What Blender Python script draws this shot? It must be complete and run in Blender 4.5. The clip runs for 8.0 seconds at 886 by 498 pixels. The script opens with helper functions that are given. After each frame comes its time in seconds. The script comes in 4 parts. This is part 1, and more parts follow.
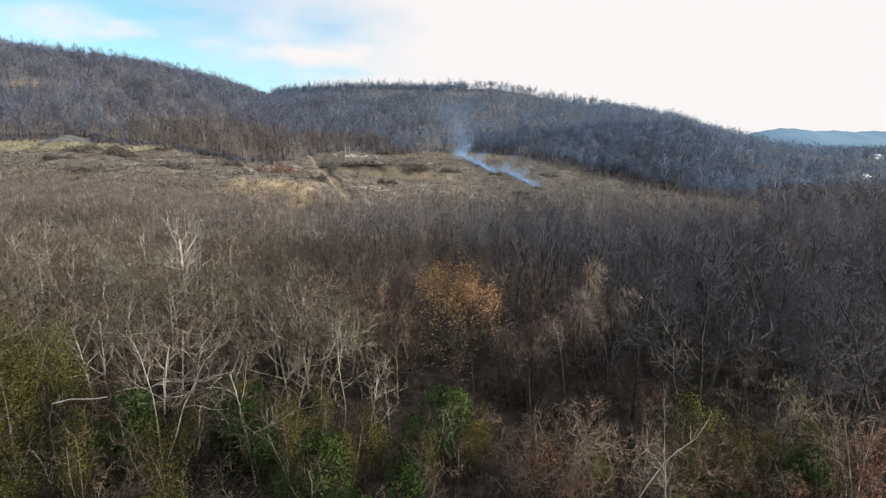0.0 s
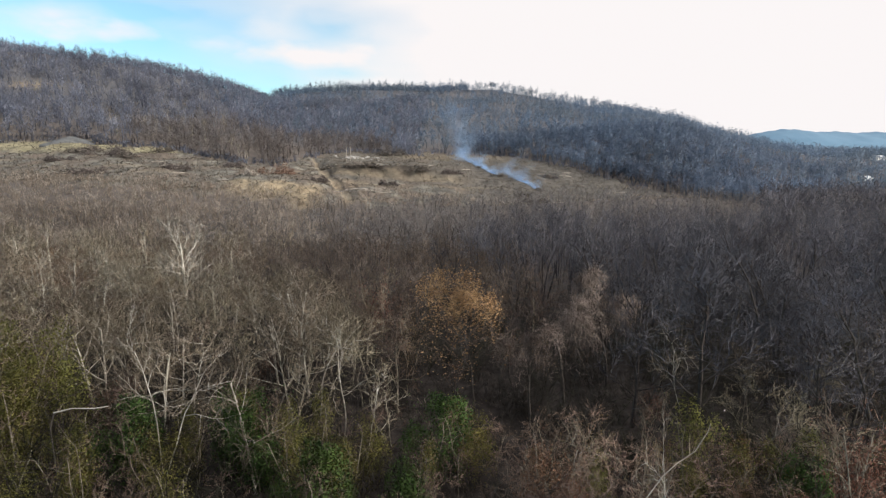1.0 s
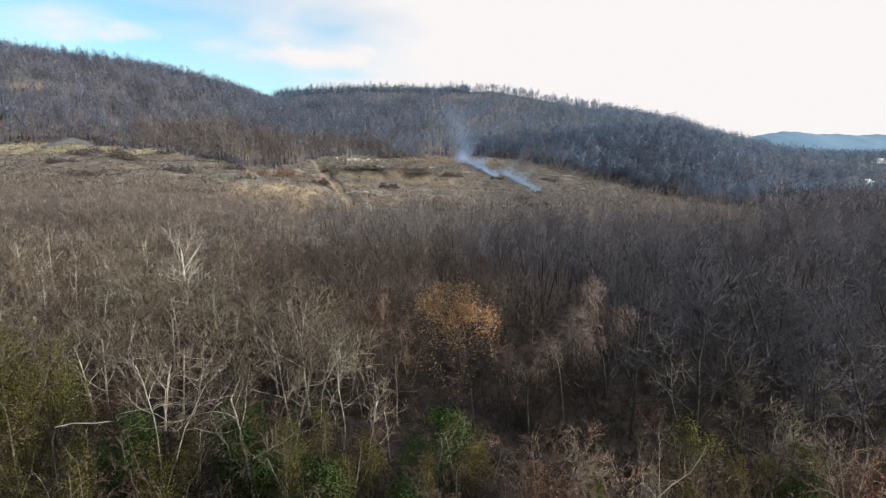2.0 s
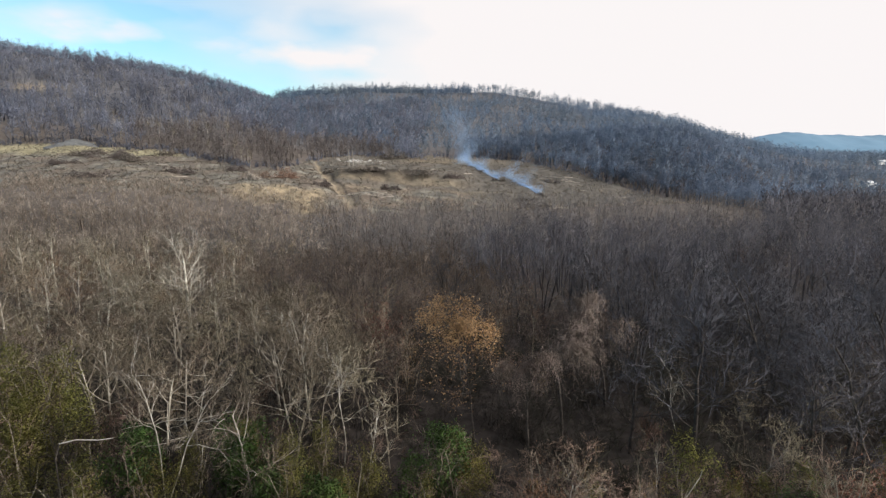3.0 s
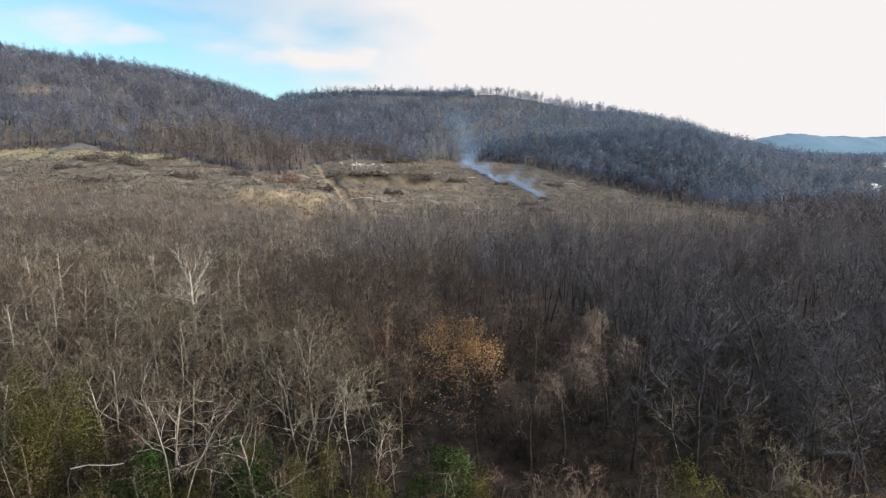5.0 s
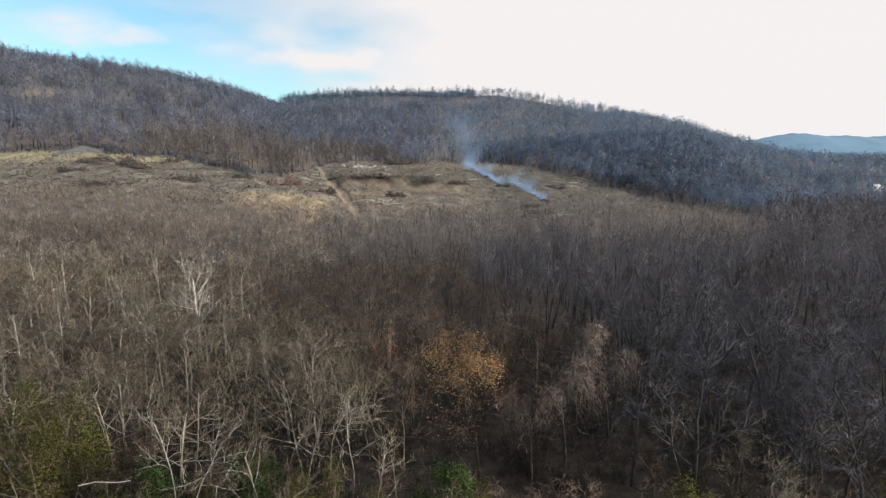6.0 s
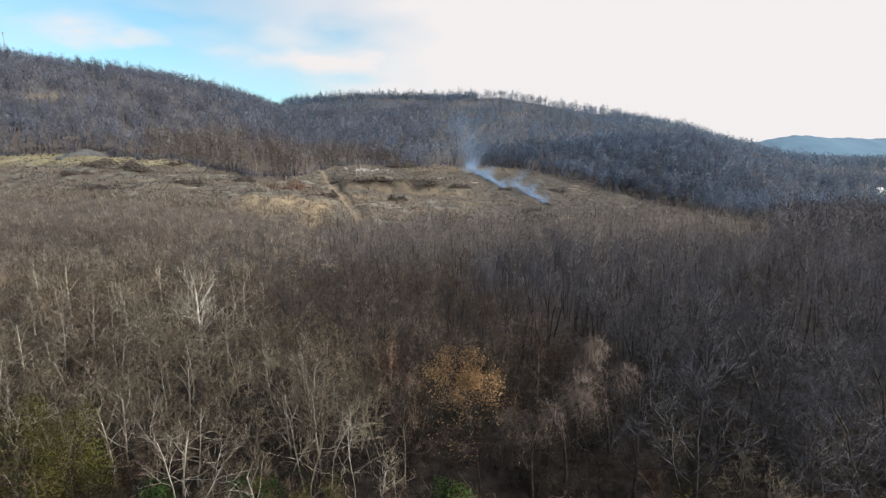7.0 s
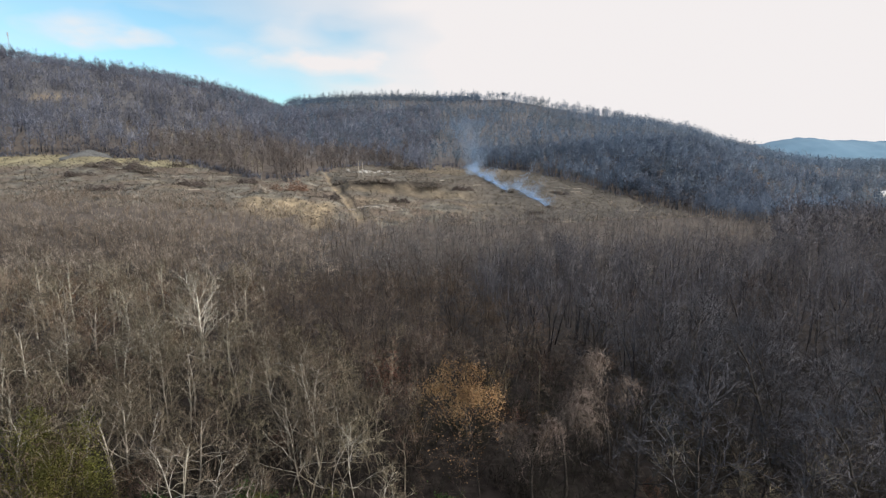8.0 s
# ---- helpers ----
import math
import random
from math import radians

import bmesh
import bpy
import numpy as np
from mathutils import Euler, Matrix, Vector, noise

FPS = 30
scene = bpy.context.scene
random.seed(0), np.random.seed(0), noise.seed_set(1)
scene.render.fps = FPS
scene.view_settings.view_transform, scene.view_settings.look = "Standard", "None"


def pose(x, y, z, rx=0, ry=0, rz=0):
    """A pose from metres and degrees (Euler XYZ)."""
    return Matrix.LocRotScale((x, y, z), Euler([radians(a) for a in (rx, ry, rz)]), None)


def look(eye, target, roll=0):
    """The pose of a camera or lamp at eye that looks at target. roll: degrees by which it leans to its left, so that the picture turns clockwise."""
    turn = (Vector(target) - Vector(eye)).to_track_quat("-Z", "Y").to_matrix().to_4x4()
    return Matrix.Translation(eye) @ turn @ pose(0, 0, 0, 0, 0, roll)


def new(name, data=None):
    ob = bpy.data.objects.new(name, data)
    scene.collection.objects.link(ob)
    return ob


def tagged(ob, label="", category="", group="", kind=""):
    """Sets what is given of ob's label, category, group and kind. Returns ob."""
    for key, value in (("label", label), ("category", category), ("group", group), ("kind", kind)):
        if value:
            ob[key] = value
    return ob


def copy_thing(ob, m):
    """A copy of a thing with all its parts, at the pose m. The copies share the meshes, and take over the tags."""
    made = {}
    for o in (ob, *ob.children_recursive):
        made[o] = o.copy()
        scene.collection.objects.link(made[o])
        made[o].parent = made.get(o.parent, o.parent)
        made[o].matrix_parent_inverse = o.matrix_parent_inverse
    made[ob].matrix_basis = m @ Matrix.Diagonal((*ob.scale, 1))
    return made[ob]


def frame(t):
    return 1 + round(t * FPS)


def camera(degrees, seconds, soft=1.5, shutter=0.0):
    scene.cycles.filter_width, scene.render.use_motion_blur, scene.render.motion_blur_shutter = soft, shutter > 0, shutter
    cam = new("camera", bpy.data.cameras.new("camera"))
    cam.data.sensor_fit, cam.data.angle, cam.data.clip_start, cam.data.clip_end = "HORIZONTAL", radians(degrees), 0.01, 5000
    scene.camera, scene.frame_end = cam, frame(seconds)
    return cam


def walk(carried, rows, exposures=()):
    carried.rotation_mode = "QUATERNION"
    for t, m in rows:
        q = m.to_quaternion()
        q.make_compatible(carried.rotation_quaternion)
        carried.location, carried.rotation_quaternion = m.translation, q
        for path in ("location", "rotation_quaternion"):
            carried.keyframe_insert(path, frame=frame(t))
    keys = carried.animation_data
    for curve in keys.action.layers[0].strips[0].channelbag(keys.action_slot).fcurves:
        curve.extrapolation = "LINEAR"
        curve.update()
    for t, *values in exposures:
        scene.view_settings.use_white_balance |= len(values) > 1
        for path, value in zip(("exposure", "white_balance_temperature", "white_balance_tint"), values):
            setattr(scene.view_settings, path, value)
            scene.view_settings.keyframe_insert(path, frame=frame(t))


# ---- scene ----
cam = camera(80.6, 8.0, soft=1.3)
PATH = [
    (0, (0.263, 3.04, 26.324), (0.26, 5.008, 25.969), -0.5),
    (0.5, (0.297, 3.085, 26.604), (0.292, 5.053, 26.249), -0.5),
    (1, (0.347, 3.07, 26.947), (0.34, 5.039, 26.595), -0.5),
    (1.5, (0.4, 3.033, 27.413), (0.393, 5.003, 27.065), -0.4),
    (3, (0.58, 2.918, 29.384), (0.565, 4.888, 29.037), -0.3),
    (3.5, (0.572, 2.932, 29.82), (0.554, 4.902, 29.475), -0.3),
    (4, (0.543, 2.908, 30.254), (0.521, 4.878, 29.909), -0.3),
    (4.5, (0.475, 2.813, 30.732), (0.452, 4.783, 30.39), -0.3),
    (6, (0.554, 2.339, 32.864), (0.521, 4.31, 32.524), -0.5),
    (6.5, (0.597, 2.331, 33.539), (0.56, 4.303, 33.203), -0.4),
    (7, (0.658, 2.364, 34.294), (0.617, 4.336, 33.961), -0.5),
    (7.5, (0.664, 2.426, 35.002), (0.621, 4.398, 34.67), -0.4),
    (8, (0.782, 2.557, 35.574), (0.733, 4.529, 35.244), -0.3),
]
walk(cam, [(t, look(eye, target, roll)) for t, eye, target, roll in PATH], [(0, 0.04), (4, 0.02), (8, -0.07)])


import functools

# ---- light ----
SUN_AZ, SUN_EL = 110.0, 24.0          # degrees clockwise from straight ahead, and above the horizon
sun_dir = Vector((math.sin(radians(SUN_AZ)) * math.cos(radians(SUN_EL)),
                  math.cos(radians(SUN_AZ)) * math.cos(radians(SUN_EL)), math.sin(radians(SUN_EL))))
sun = new("sun", bpy.data.lights.new("sun", "SUN"))
sun.data.energy, sun.data.angle, sun.data.color = 3.9, radians(2.0), (1.0, 0.945, 0.87)
sun.matrix_world = look(sun_dir * 500, (0, 0, 0))


def node(nt, kind, **sets):
    n = nt.nodes.new(kind)
    for k, v in sets.items():
        n.inputs[k.replace("_", " ")].default_value = v
    return n


def ramp(nt, stops, fac):
    n = nt.nodes.new("ShaderNodeValToRGB")
    e = n.color_ramp.elements
    while len(e) < len(stops):
        e.new(0.5)
    for el, (p, c) in zip(e, stops):
        el.position, el.color = p, (*c, 1)
    nt.links.new(fac, n.inputs[0])
    return n.outputs[0]


def mixc(nt, fac, a, b):
    n = nt.nodes.new("ShaderNodeMix")
    n.data_type = "RGBA"
    for sock, v in ((n.inputs[0], fac), (n.inputs[6], a), (n.inputs[7], b)):
        if isinstance(v, (tuple, float, int)):
            sock.default_value = (*v, 1) if isinstance(v, tuple) else v
        else:
            nt.links.new(v, sock)
    return n.outputs[2]


def maths(nt, op, a, b=0.0, c=0.0, clamp=False):
    n = nt.nodes.new("ShaderNodeMath")
    n.operation, n.use_clamp = op, clamp
    for sock, v in zip(n.inputs, (a, b, c)):
        if isinstance(v, (float, int)):
            sock.default_value = v
        else:
            nt.links.new(v, sock)
    return n.outputs[0]


def build_world():
    w = bpy.data.worlds.new("sky")
    scene.world = w
    w.use_nodes = True
    nt = w.node_tree
    nt.nodes.clear()
    out = nt.nodes.new("ShaderNodeOutputWorld")
    sky = nt.nodes.new("ShaderNodeTexSky")
    sky.sky_type, sky.sun_disc = "NISHITA", False
    sky.sun_elevation, sky.sun_rotation = radians(SUN_EL), radians(SUN_AZ)
    sky.dust_density, sky.ozone_density = 1.0, 1.6
    co = nt.nodes.new("ShaderNodeTexCoord")

    def noise_at(stretch, scale, detail):
        mp = nt.nodes.new("ShaderNodeMapping")
        mp.inputs["Scale"].default_value = stretch
        mp.inputs["Location"].default_value = (0.35, 0.1, 0.2)
        nt.links.new(co.outputs["Generated"], mp.inputs[0])
        ns = node(nt, "ShaderNodeTexNoise", Scale=scale, Detail=detail, Roughness=0.45)
        nt.links.new(mp.outputs[0], ns.inputs["Vector"])
        return ns.outputs[0]

    billow = noise_at((3.0, 3.0, 6.5), 3.4, 5.0)
    sheet = noise_at((2.0, 2.0, 6.0), 1.6, 3.0)

    def puff(way, wide, tall, amount):
        """A soft cloud, or a gap in the cloud where the amount is below nothing, round one direction of the sky."""
        k = nt.nodes.new("ShaderNodeVectorMath")
        k.operation = "MULTIPLY"
        k.inputs[1].default_value = (1 / wide, 1 / wide, 1 / tall)
        nt.links.new(co.outputs["Generated"], k.inputs[0])
        d = nt.nodes.new("ShaderNodeVectorMath")
        d.operation = "DISTANCE"
        d.inputs[1].default_value = (way[0] / wide, way[1] / wide, way[2] / tall)
        nt.links.new(k.outputs[0], d.inputs[0])
        fall = maths(nt, "SUBTRACT", maths(nt, "MULTIPLY_ADD", billow, 2.4, -0.2), d.outputs["Value"], clamp=True)
        return maths(nt, "MULTIPLY", fall, amount)

    dot = nt.nodes.new("ShaderNodeVectorMath")
    dot.operation = "DOT_PRODUCT"
    dot.inputs[1].default_value = (0.927, -0.032, 0.375)          # the cloud thickens towards the bright side
    nt.links.new(co.outputs["Generated"], dot.inputs[0])
    veil = maths(nt, "MAXIMUM", maths(nt, "MULTIPLY_ADD", dot.outputs["Value"], 3.4, 0.84), 0.0)
    cover = maths(nt, "ADD", maths(nt, "MULTIPLY_ADD", sheet, 1.3, -0.5), veil)
    for way, wide, tall, amount in (((-0.566, 0.799, 0.206), 0.08, 0.030, 0.6), ((-0.517, 0.835, 0.187), 0.07, 0.022, 0.8), ((-0.379, 0.906, 0.187), 0.07, 0.018, 0.55), ((-0.30, 0.93, 0.215), 0.08, 0.03, 0.35),
                                    ((-0.24, 0.955, 0.172), 0.12, 0.022, 0.7), ((-0.192, 0.956, 0.222), 0.08, 0.024, -0.28), ((-0.175, 0.974, 0.146), 0.06, 0.014, -0.35), ((-0.46, 0.86, 0.225), 0.10, 0.02, -0.25)):
        cover = maths(nt, "ADD", cover, puff(way, wide, tall, amount))
    cover = maths(nt, "MINIMUM", maths(nt, "MAXIMUM", cover, 0.08), 1.0)
    b1 = node(nt, "ShaderNodeBackground", Strength=0.19)
    tint = nt.nodes.new("ShaderNodeMix")
    tint.data_type, tint.blend_type = "RGBA", "MULTIPLY"
    tint.inputs[0].default_value, tint.inputs[7].default_value = 1.0, (0.76, 1.05, 1.03, 1)
    nt.links.new(sky.outputs[0], tint.inputs[6])
    nt.links.new(tint.outputs[2], b1.inputs[0])
    b2 = node(nt, "ShaderNodeBackground", Color=(0.97, 0.93, 0.93, 1), Strength=0.97)
    mx = nt.nodes.new("ShaderNodeMixShader")
    nt.links.new(cover, mx.inputs[0])
    nt.links.new(b1.outputs[0], mx.inputs[1])
    nt.links.new(b2.outputs[0], mx.inputs[2])
    nt.links.new(mx.outputs[0], out.inputs[0])


build_world()

# ---- materials ----


def material(name, dark, light, scale=3.0, rough=0.9, patch=None, patch_scale=0.1, translucent=0.0, bump=0.0, varied=0.0, tone=0.0):
    """Two tones of noise at grain size, a slow patchy tone over them, and a tone for each thing or each tree of a wood."""
    m = bpy.data.materials.new(name)
    m.use_nodes = True
    nt = m.node_tree
    bsdf = nt.nodes["Principled BSDF"]
    bsdf.inputs["Roughness"].default_value = rough
    bsdf.inputs["Specular IOR Level"].default_value = 0.25
    co = nt.nodes.new("ShaderNodeTexCoord")
    n1 = node(nt, "ShaderNodeTexNoise", Scale=scale, Detail=3.0)
    nt.links.new(co.outputs["Object"], n1.inputs["Vector"])
    col = ramp(nt, [(0.3, dark), (0.7, light)], n1.outputs[0])
    if patch:
        n2 = node(nt, "ShaderNodeTexNoise", Scale=patch_scale, Detail=2.0)
        nt.links.new(co.outputs["Object"], n2.inputs["Vector"])
        col = mixc(nt, maths(nt, "MULTIPLY_ADD", n2.outputs[0], 3.0, -1.05, clamp=True), col, patch)
    if varied:
        info = nt.nodes.new("ShaderNodeObjectInfo")
        hs = nt.nodes.new("ShaderNodeHueSaturation")
        nt.links.new(maths(nt, "MULTIPLY_ADD", info.outputs["Random"], varied, 1.0 - varied / 2), hs.inputs["Value"])
        nt.links.new(maths(nt, "MULTIPLY_ADD", info.outputs["Random"], 0.03, 0.485), hs.inputs["Hue"])
        nt.links.new(col, hs.inputs["Color"])
        col = hs.outputs[0]
    if tone:
        at = nt.nodes.new("ShaderNodeAttribute")
        at.attribute_name = "tone"
        hs = nt.nodes.new("ShaderNodeHueSaturation")
        nt.links.new(maths(nt, "MULTIPLY_ADD", at.outputs["Fac"], tone, 1.0 - tone / 2), hs.inputs["Value"])
        nt.links.new(maths(nt, "MULTIPLY_ADD", at.outputs["Fac"], -0.4, 1.2), hs.inputs["Saturation"])
        nt.links.new(col, hs.inputs["Color"])
        col = hs.outputs[0]
    nt.links.new(col, bsdf.inputs["Base Color"])
    if bump:
        bp = node(nt, "ShaderNodeBump", Strength=bump, Distance=0.05)
        nt.links.new(n1.outputs[0], bp.inputs["Height"])
        nt.links.new(bp.outputs[0], bsdf.inputs["Normal"])
    if translucent:
        tr = nt.nodes.new("ShaderNodeBsdfTranslucent")
        nt.links.new(col, tr.inputs[0])
        mx = nt.nodes.new("ShaderNodeMixShader")
        mx.inputs[0].default_value = translucent
        nt.links.new(bsdf.outputs[0], mx.inputs[1])
        nt.links.new(tr.outputs[0], mx.inputs[2])
        nt.links.new(mx.outputs[0], nt.nodes["Material Output"].inputs[0])
    return m


BARK_GREY = material("grey_bark", (0.13, 0.108, 0.0836), (0.352, 0.306, 0.242), 2.0, bump=0.4, varied=0.5)
BARK_PALE = material("pale_bark", (0.275, 0.248, 0.202), (0.661, 0.624, 0.551), 1.6, bump=0.3, varied=0.2)
BARK_DARK = material("dark_bark", (0.0315, 0.027, 0.0243), (0.09, 0.0765, 0.0675), 2.0, bump=0.4, varied=0.4)
TWIG_PALE = material("pale_twigs", (0.346, 0.312, 0.255), (0.543, 0.502, 0.436), 1.0, varied=0.2)
TWIG_GREY = material("grey_twigs", (0.152, 0.127, 0.0923), (0.366, 0.311, 0.225), 1.0, varied=0.5)
TWIG_TAN = material("tan_twigs", (0.151, 0.126, 0.0926), (0.363, 0.307, 0.232), 1.0, varied=0.3)
TWIG_BROWN = material("brown_twigs", (0.117, 0.0835, 0.0648), (0.254, 0.182, 0.141), 1.0, varied=0.5)
# Darkened and cooled to paint the shade over the right-hand wood.
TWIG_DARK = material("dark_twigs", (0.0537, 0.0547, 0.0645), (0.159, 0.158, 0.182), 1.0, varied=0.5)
TWIG_ROSE = material("rosy_grey_vines", (0.175, 0.142, 0.121), (0.367, 0.301, 0.257), 1.0, varied=0.3)
TWIG_UMBER = material("umber_twigs", (0.0766, 0.0612, 0.0572), (0.194, 0.154, 0.137), 1.0, varied=0.4)
TWIG_RED = material("red_brown_twigs", (0.19, 0.13, 0.105), (0.402, 0.291, 0.227), 1.0, varied=0.3)
LEAF_ORANGE = material("dry_oak_leaves", (0.362, 0.214, 0.104), (0.8, 0.53, 0.287), 1.5, 0.7, translucent=0.45)
LEAF_GREEN = material("evergreen_leaves", (0.0239, 0.0566, 0.0161), (0.126, 0.206, 0.0507), 0.9, 0.6, translucent=0.35, varied=0.4)
LEAF_OLIVE = material("fading_vine_leaves", (0.102, 0.11, 0.0301), (0.357, 0.333, 0.1), 0.8, 0.7, translucent=0.45, varied=0.4)
LEAF_OCHRE = material("ochre_leaves", (0.14, 0.09, 0.035), (0.36, 0.24, 0.10), 1.2, 0.7, translucent=0.25, varied=0.4)
BARK_ASH = material("ash_grey_bark", (0.253, 0.23, 0.19), (0.598, 0.546, 0.46), 1.6, bump=0.3, varied=0.3)
LEAF_RUST = material("rust_leaves", (0.145, 0.0653, 0.042), (0.308, 0.163, 0.112), 1.2, 0.7, translucent=0.25, varied=0.3)
WOODS_MID = material("valley_woods", (0.284, 0.236, 0.178), (0.587, 0.502, 0.382), 0.35, patch=(0.416, 0.317, 0.231), patch_scale=0.05, translucent=0.3, tone=1.1)
WOODS_PALE = material("pale_woods", (0.391, 0.334, 0.247), (0.715, 0.629, 0.482), 0.5, translucent=0.3, tone=0.8)
WOODS_BROWN = material("brown_woods", (0.124, 0.0976, 0.0797), (0.296, 0.24, 0.196), 0.5, patch=(0.189, 0.143, 0.11), patch_scale=0.05, translucent=0.3, tone=1.1)
WOODS_DUSK = material("dusky_woods", (0.18, 0.165, 0.162), (0.36, 0.336, 0.332), 0.4, patch=(0.232, 0.22, 0.22), patch_scale=0.04, translucent=0.3, tone=0.65)
# Paler and greyer than the nearer woods, with haze put into the colour.
WOODS_HAZE = material("grey_valley_woods", (0.335, 0.282, 0.23), (0.654, 0.559, 0.464), 0.35, patch=(0.431, 0.356, 0.29), patch_scale=0.04, translucent=0.3, tone=0.65)
WOODS_RUST = material("rusty_woods", (0.204, 0.132, 0.096), (0.396, 0.264, 0.18), 0.5, translucent=0.3, tone=0.8)
# A dark, cool copy of the woods, with the right side's shade painted in.
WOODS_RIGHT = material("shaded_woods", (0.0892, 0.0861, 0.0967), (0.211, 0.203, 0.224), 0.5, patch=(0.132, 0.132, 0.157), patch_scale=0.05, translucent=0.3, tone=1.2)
# Distance haze is mixed into this base colour as a blue tint.
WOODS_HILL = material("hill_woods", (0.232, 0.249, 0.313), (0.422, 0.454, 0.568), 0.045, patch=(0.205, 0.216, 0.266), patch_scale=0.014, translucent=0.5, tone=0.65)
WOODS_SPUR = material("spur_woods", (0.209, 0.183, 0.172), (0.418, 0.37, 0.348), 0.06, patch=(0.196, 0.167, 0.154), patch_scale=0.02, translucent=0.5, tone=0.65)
# These two carry the haze of distance in their blue base colours.
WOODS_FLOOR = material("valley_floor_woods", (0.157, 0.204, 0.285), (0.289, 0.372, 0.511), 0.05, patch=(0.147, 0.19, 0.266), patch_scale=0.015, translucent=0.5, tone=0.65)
WOODS_BACK = material("hazy_hill_woods", (0.152, 0.217, 0.318), (0.255, 0.353, 0.494), 0.02, patch=(0.207, 0.259, 0.318), patch_scale=0.008, translucent=0.5, tone=0.65)
# Base colour darkened to paint the deep shade beneath the near trees.
BRUSH_SHADED = material("understory_brush", (0.024, 0.0217, 0.0214), (0.114, 0.0969, 0.0912), 0.5, patch=(0.0541, 0.0536, 0.0365), patch_scale=0.08, translucent=0.45)
SCRUB = material("dry_scrub", (0.133, 0.115, 0.0994), (0.38, 0.329, 0.274), 0.3, patch=(0.19, 0.17, 0.149), patch_scale=0.04, translucent=0.45)
WOOD_GREY = material("weathered_wood", (0.30, 0.26, 0.22), (0.55, 0.50, 0.44), 1.0)
GRAVEL = material("grey_gravel", (0.101, 0.105, 0.105), (0.172, 0.176, 0.176), 0.6, bump=0.4)
RUST_HEAP = material("red_brown_brush", (0.152, 0.0902, 0.0683), (0.288, 0.19, 0.142), 0.5)
HEAP = material("dead_brush", (0.075, 0.065, 0.0575), (0.2, 0.175, 0.15), 0.5)
ROCK = material("broken_rock", (0.32, 0.304, 0.28), (0.496, 0.48, 0.448), 0.8)
SMOKE = material("wood_smoke", (0.38, 0.58, 0.88), (0.56, 0.74, 0.97), 0.1, translucent=0.5)
STEEL = material("galvanised_steel", (0.32, 0.33, 0.35), (0.45, 0.46, 0.48), 1.0, 0.5)
SIDING = material("white_siding", (0.70, 0.70, 0.69), (0.80, 0.80, 0.78), 1.0, 0.6)
ROOFING = material("pale_metal_roof", (0.50, 0.52, 0.55), (0.62, 0.64, 0.66), 1.0, 0.45)
WINDOW = material("dark_window_glass", (0.02, 0.025, 0.03), (0.04, 0.045, 0.05), 1.0, 0.1)


def tuft_material():
    """Dry grass and dead stalks, each clump of its own tone."""
    m = bpy.data.materials.new("dry_tufts")
    m.use_nodes = True
    nt = m.node_tree
    bsdf = nt.nodes["Principled BSDF"]
    bsdf.inputs["Roughness"].default_value = 0.95
    bsdf.inputs["Specular IOR Level"].default_value = 0.1
    rnd = nt.nodes.new("ShaderNodeNewGeometry").outputs["Random Per Island"]
    nt.links.new(ramp(nt, [(0.0, (0.13, 0.112, 0.092)), (0.55, (0.22, 0.195, 0.158)), (1.0, (0.34, 0.30, 0.235))], rnd), bsdf.inputs["Base Color"])
    return m


TUFTS = tuft_material()


